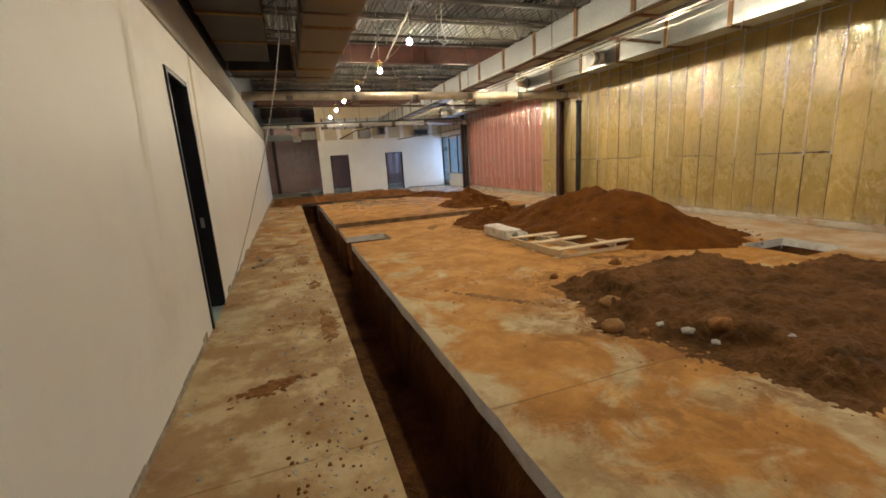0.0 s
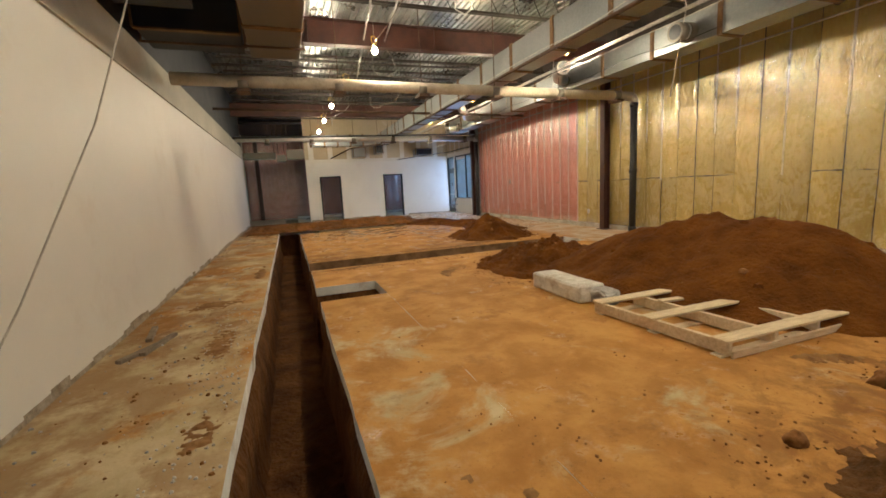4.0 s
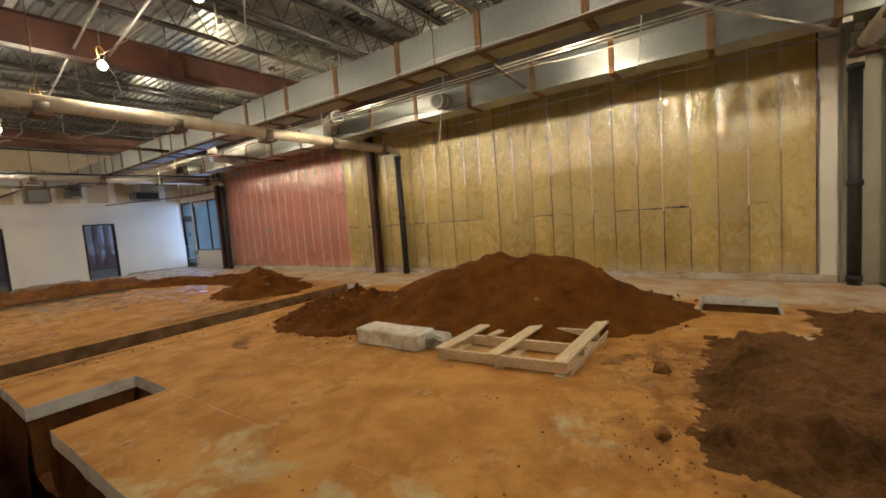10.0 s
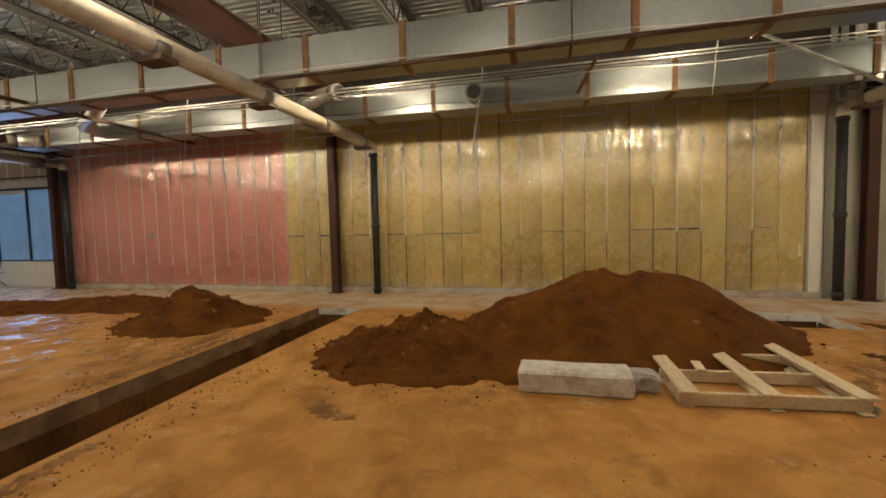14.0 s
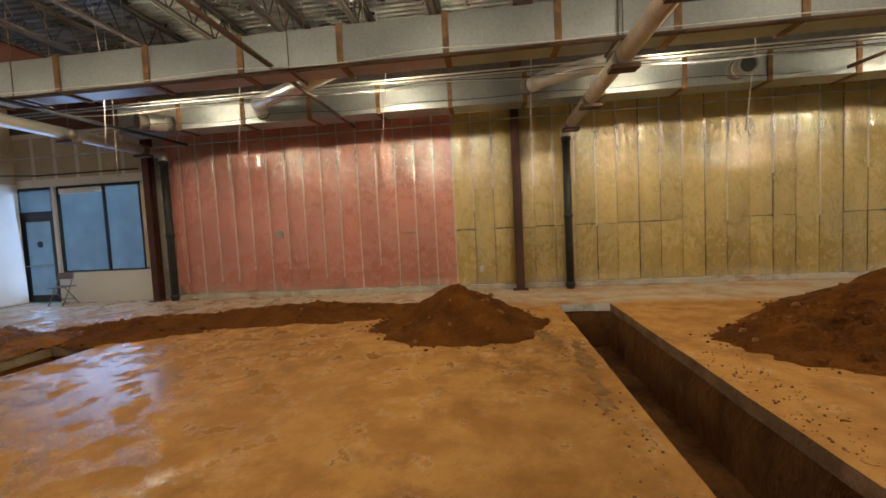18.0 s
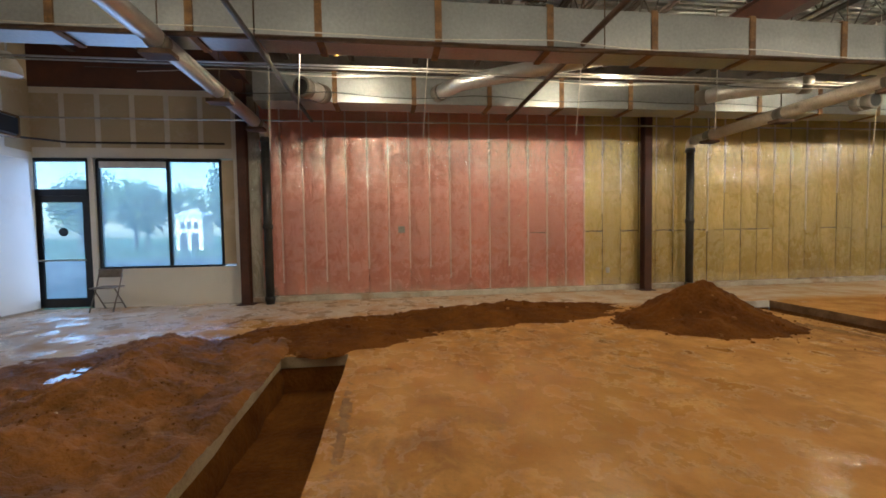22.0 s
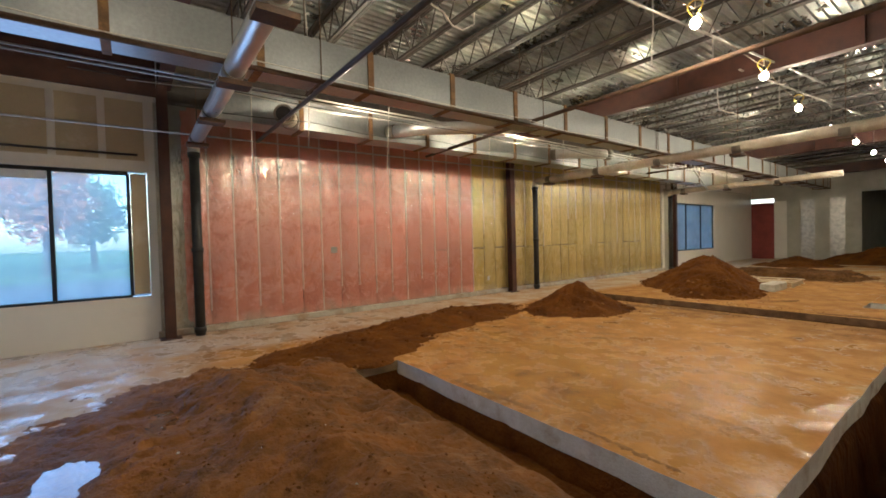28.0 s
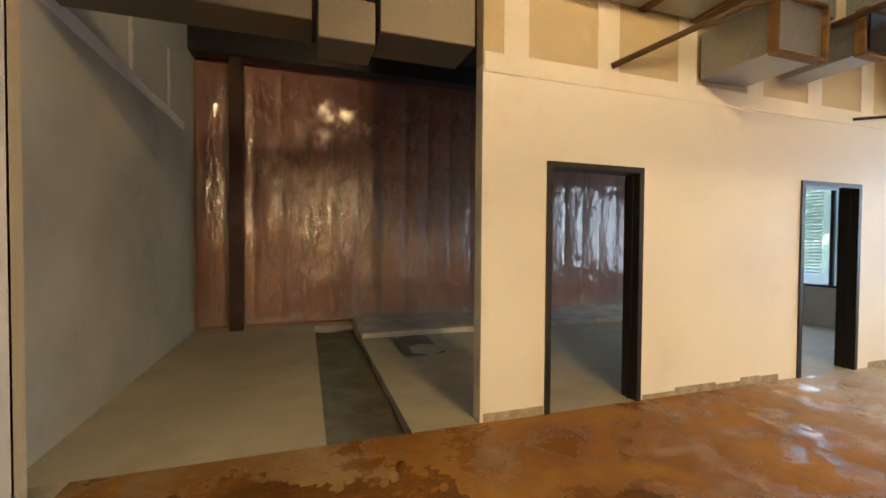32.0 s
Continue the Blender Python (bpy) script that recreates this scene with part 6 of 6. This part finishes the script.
wall_streak(3.86, 3.62, WT - 0.01, 1.15, 0.17, 0.10, MUD, "uneven plaster seam", 1.0)
wall_streak(6.16, 6.02, WT - 0.01, 1.52, 0.17, 0.05, TAN, "tan drip stain tapering down the wall", 5.0)
wall_streak(5.86, 5.83, 2.75, 1.9, 0.03, 0.02, TORN, "torn paper beside the door head", 9.0)

# ---------------------------------------------------------------- outside
bm = bmesh.new()
for x0, x1, y0, y1, mi in ((9.22, 11.5, -300, 300, 0), (11.5, 30, -300, 300, 1), (30, 400, -300, 300, 0)):
    vs = [bm.verts.new(p) for p in ((x0, y0, -0.12), (x1, y0, -0.12), (x1, y1, -0.12), (x0, y1, -0.12))]
    bm.faces.new(vs).material_index = mi
tagged(link("ground", bm, [GRASS, ASPH]), "lawn and car park outside the shopfront", "ground", kind="structure")


def tree(x, y, h, mat, label, seed):
    rnd = random.Random(seed)
    t = thing("tree", label, "tree", "trees outside", at=(x, y, -0.12))
    bm = bmesh.new()
    tube(bm, [(0, 0, 0), (0.1, 0.05, h * 0.3), (0.0, 0.1, h * 0.75)], [0.2, 0.14, 0.05], 8)
    for k in range(7):
        a, z = rnd.uniform(0, 6.3), h * rnd.uniform(0.28, 0.6)
        tube(bm, [(0.05, 0.05, z), (math.cos(a) * h * 0.14, math.sin(a) * h * 0.14, z + h * 0.1), (math.cos(a) * h * 0.25, math.sin(a) * h * 0.25, z + h * 0.14)], [0.07, 0.05, 0.02], 5)
    part("trunk", bm, BARK, t)
    vs, fs = [], []
    for _ in range(1500):
        a, u, v = rnd.uniform(0, 6.3), rnd.uniform(-1, 1), rnd.uniform(0.25, 1) ** 0.5
        lump = 1 + 0.35 * noise.noise(Vector((math.cos(a) * 2 + seed, math.sin(a) * 2, u * 2)))
        r = h * 0.32 * math.sqrt(max(0, 1 - u * u)) * v * lump
        c = Vector((r * math.cos(a), r * math.sin(a), h * 0.62 + u * h * 0.36 * v * lump))
        d1, d2 = Vector((rnd.gauss(0, 1), rnd.gauss(0, 1), rnd.gauss(0, 1))).normalized() * 0.22, Vector((rnd.gauss(0, 1), rnd.gauss(0, 1), rnd.gauss(0, 1))).normalized() * 0.16
        b = len(vs)
        vs += [c - d1, c + d2, c + d1, c - d2]
        fs.append((b, b + 1, b + 2, b + 3))
    me = bpy.data.meshes.new("crown")
    me.from_pydata([tuple(v) for v in vs], [], fs)
    me.materials.append(mat)
    c = new("crown", me)
    c.parent = t


for i, (x, y, h, m) in enumerate(((41, 24, 7, LEAF), (38, 30.5, 9, LEAF), (36, 26, 8.5, LEAF_RED), (42, 14, 9, LEAF), (41, 45.5, 7, LEAF), (45, 27, 10, LEAF), (50, 46, 8, LEAF), (56, 43, 8, LEAF), (52, 51, 9, LEAF), (44, 41.6, 6.5, LEAF), (47, 35, 8, LEAF),
                                  (33, 8, 7, LEAF), (35, -2, 8, LEAF_RED), (30, -8, 8, LEAF), (40, -14, 9, LEAF), (34, 1, 9, LEAF), (46, 4, 11, LEAF), (56, 38, 7, LEAF), (37, -22, 9, LEAF), (60, 58, 8, LEAF), (52, 66, 6, LEAF_RED), (62, 72, 7, LEAF), (58, 90, 7, LEAF), (70, 96, 8, LEAF), (33, -30, 9, LEAF), (42, -34, 11, LEAF_RED), (38, -44, 10, LEAF), (46, -20, 11, LEAF))):
    tree(x, y, h, m, "tall green leafy roadside tree" if m is LEAF else "roadside tree in red autumn leaf", 100 + i)
pav = thing("pavilion", "small pale stucco pavilion with arched openings and a hipped roof", "building", at=(45.5, 37.9, -0.12))
part("wall", boxed(-1.25, 1.25, -1.25, 1.25, 0, 3.45), LAMPW, pav)
bm = bmesh.new()
bmesh.ops.create_cone(bm, cap_ends=True, segments=4, radius1=2.15, radius2=0.1, depth=0.75, matrix=pose(0, 0, 3.83, 0, 0, 45))
part("roof", bm, BLINDM, pav, "pale hipped roof")
part("cornice", boxed(-1.4, 1.4, -1.4, 1.4, 3.25, 3.45, bevel=0.03), LAMPW, pav)


def arch(y0, y1, z0, z1):
    """Dark arched opening on the pavilion's near face."""
    bm, r = bmesh.new(), (y1 - y0) / 2
    ring = [(y0, z0), (y1, z0)] + [((y0 + y1) / 2 + r * math.cos(0.3927 * k), z1 - r + r * math.sin(0.3927 * k)) for k in range(9)]
    near = [bm.verts.new((-1.262, a, c)) for a, c in ring]
    far = [bm.verts.new((-1.2, a, c)) for a, c in ring]
    bm.faces.new(near)
    for k in range(len(ring)):
        q = (k + 1) % len(ring)
        bm.faces.new((near[k], far[k], far[q], near[q]))
    part("opening", bm, BLACK, pav)


for y in (-0.62, 0.0, 0.62):
    arch(y - 0.2, y + 0.2, 2.15, 2.85)
arch(-0.85, -0.15, 0.0, 1.75), arch(0.2, 0.9, 0.0, 1.75)
for x0, x1, y0, y1, z0, z1, m in ((-1.42, 0.26, 25.05, 25.45, 3.12, 3.42, DULL), (0.30, 0.72, 25.0, 25.4, 2.98, 3.30, DULL), (0.76, 1.55, 25.02, 25.5, 3.10, 3.55, DULL)):
    over = thing("air_duct", "dull duct piece hung over the alcove opening", "air duct", "rectangular ducts", at=(x0, y0, z0))
    part("duct_section", boxed(0, x1 - x0, 0, y1 - y0, 0, z1 - z0, bevel=0.008), m, over)
    for x in (0.06, x1 - x0 - 0.09):
        part("hanger", boxed(x, x + 0.03, 0.1, 0.12, z1 - z0 + 0.001, DECK - z0 - 0.6), RUST, over)
tagged(link("brick_pier", boxed(10.6, 11.0, 26.4, 27.5, -0.12, 3.2), BRICK), "red brick pier outside the room window", "pier")
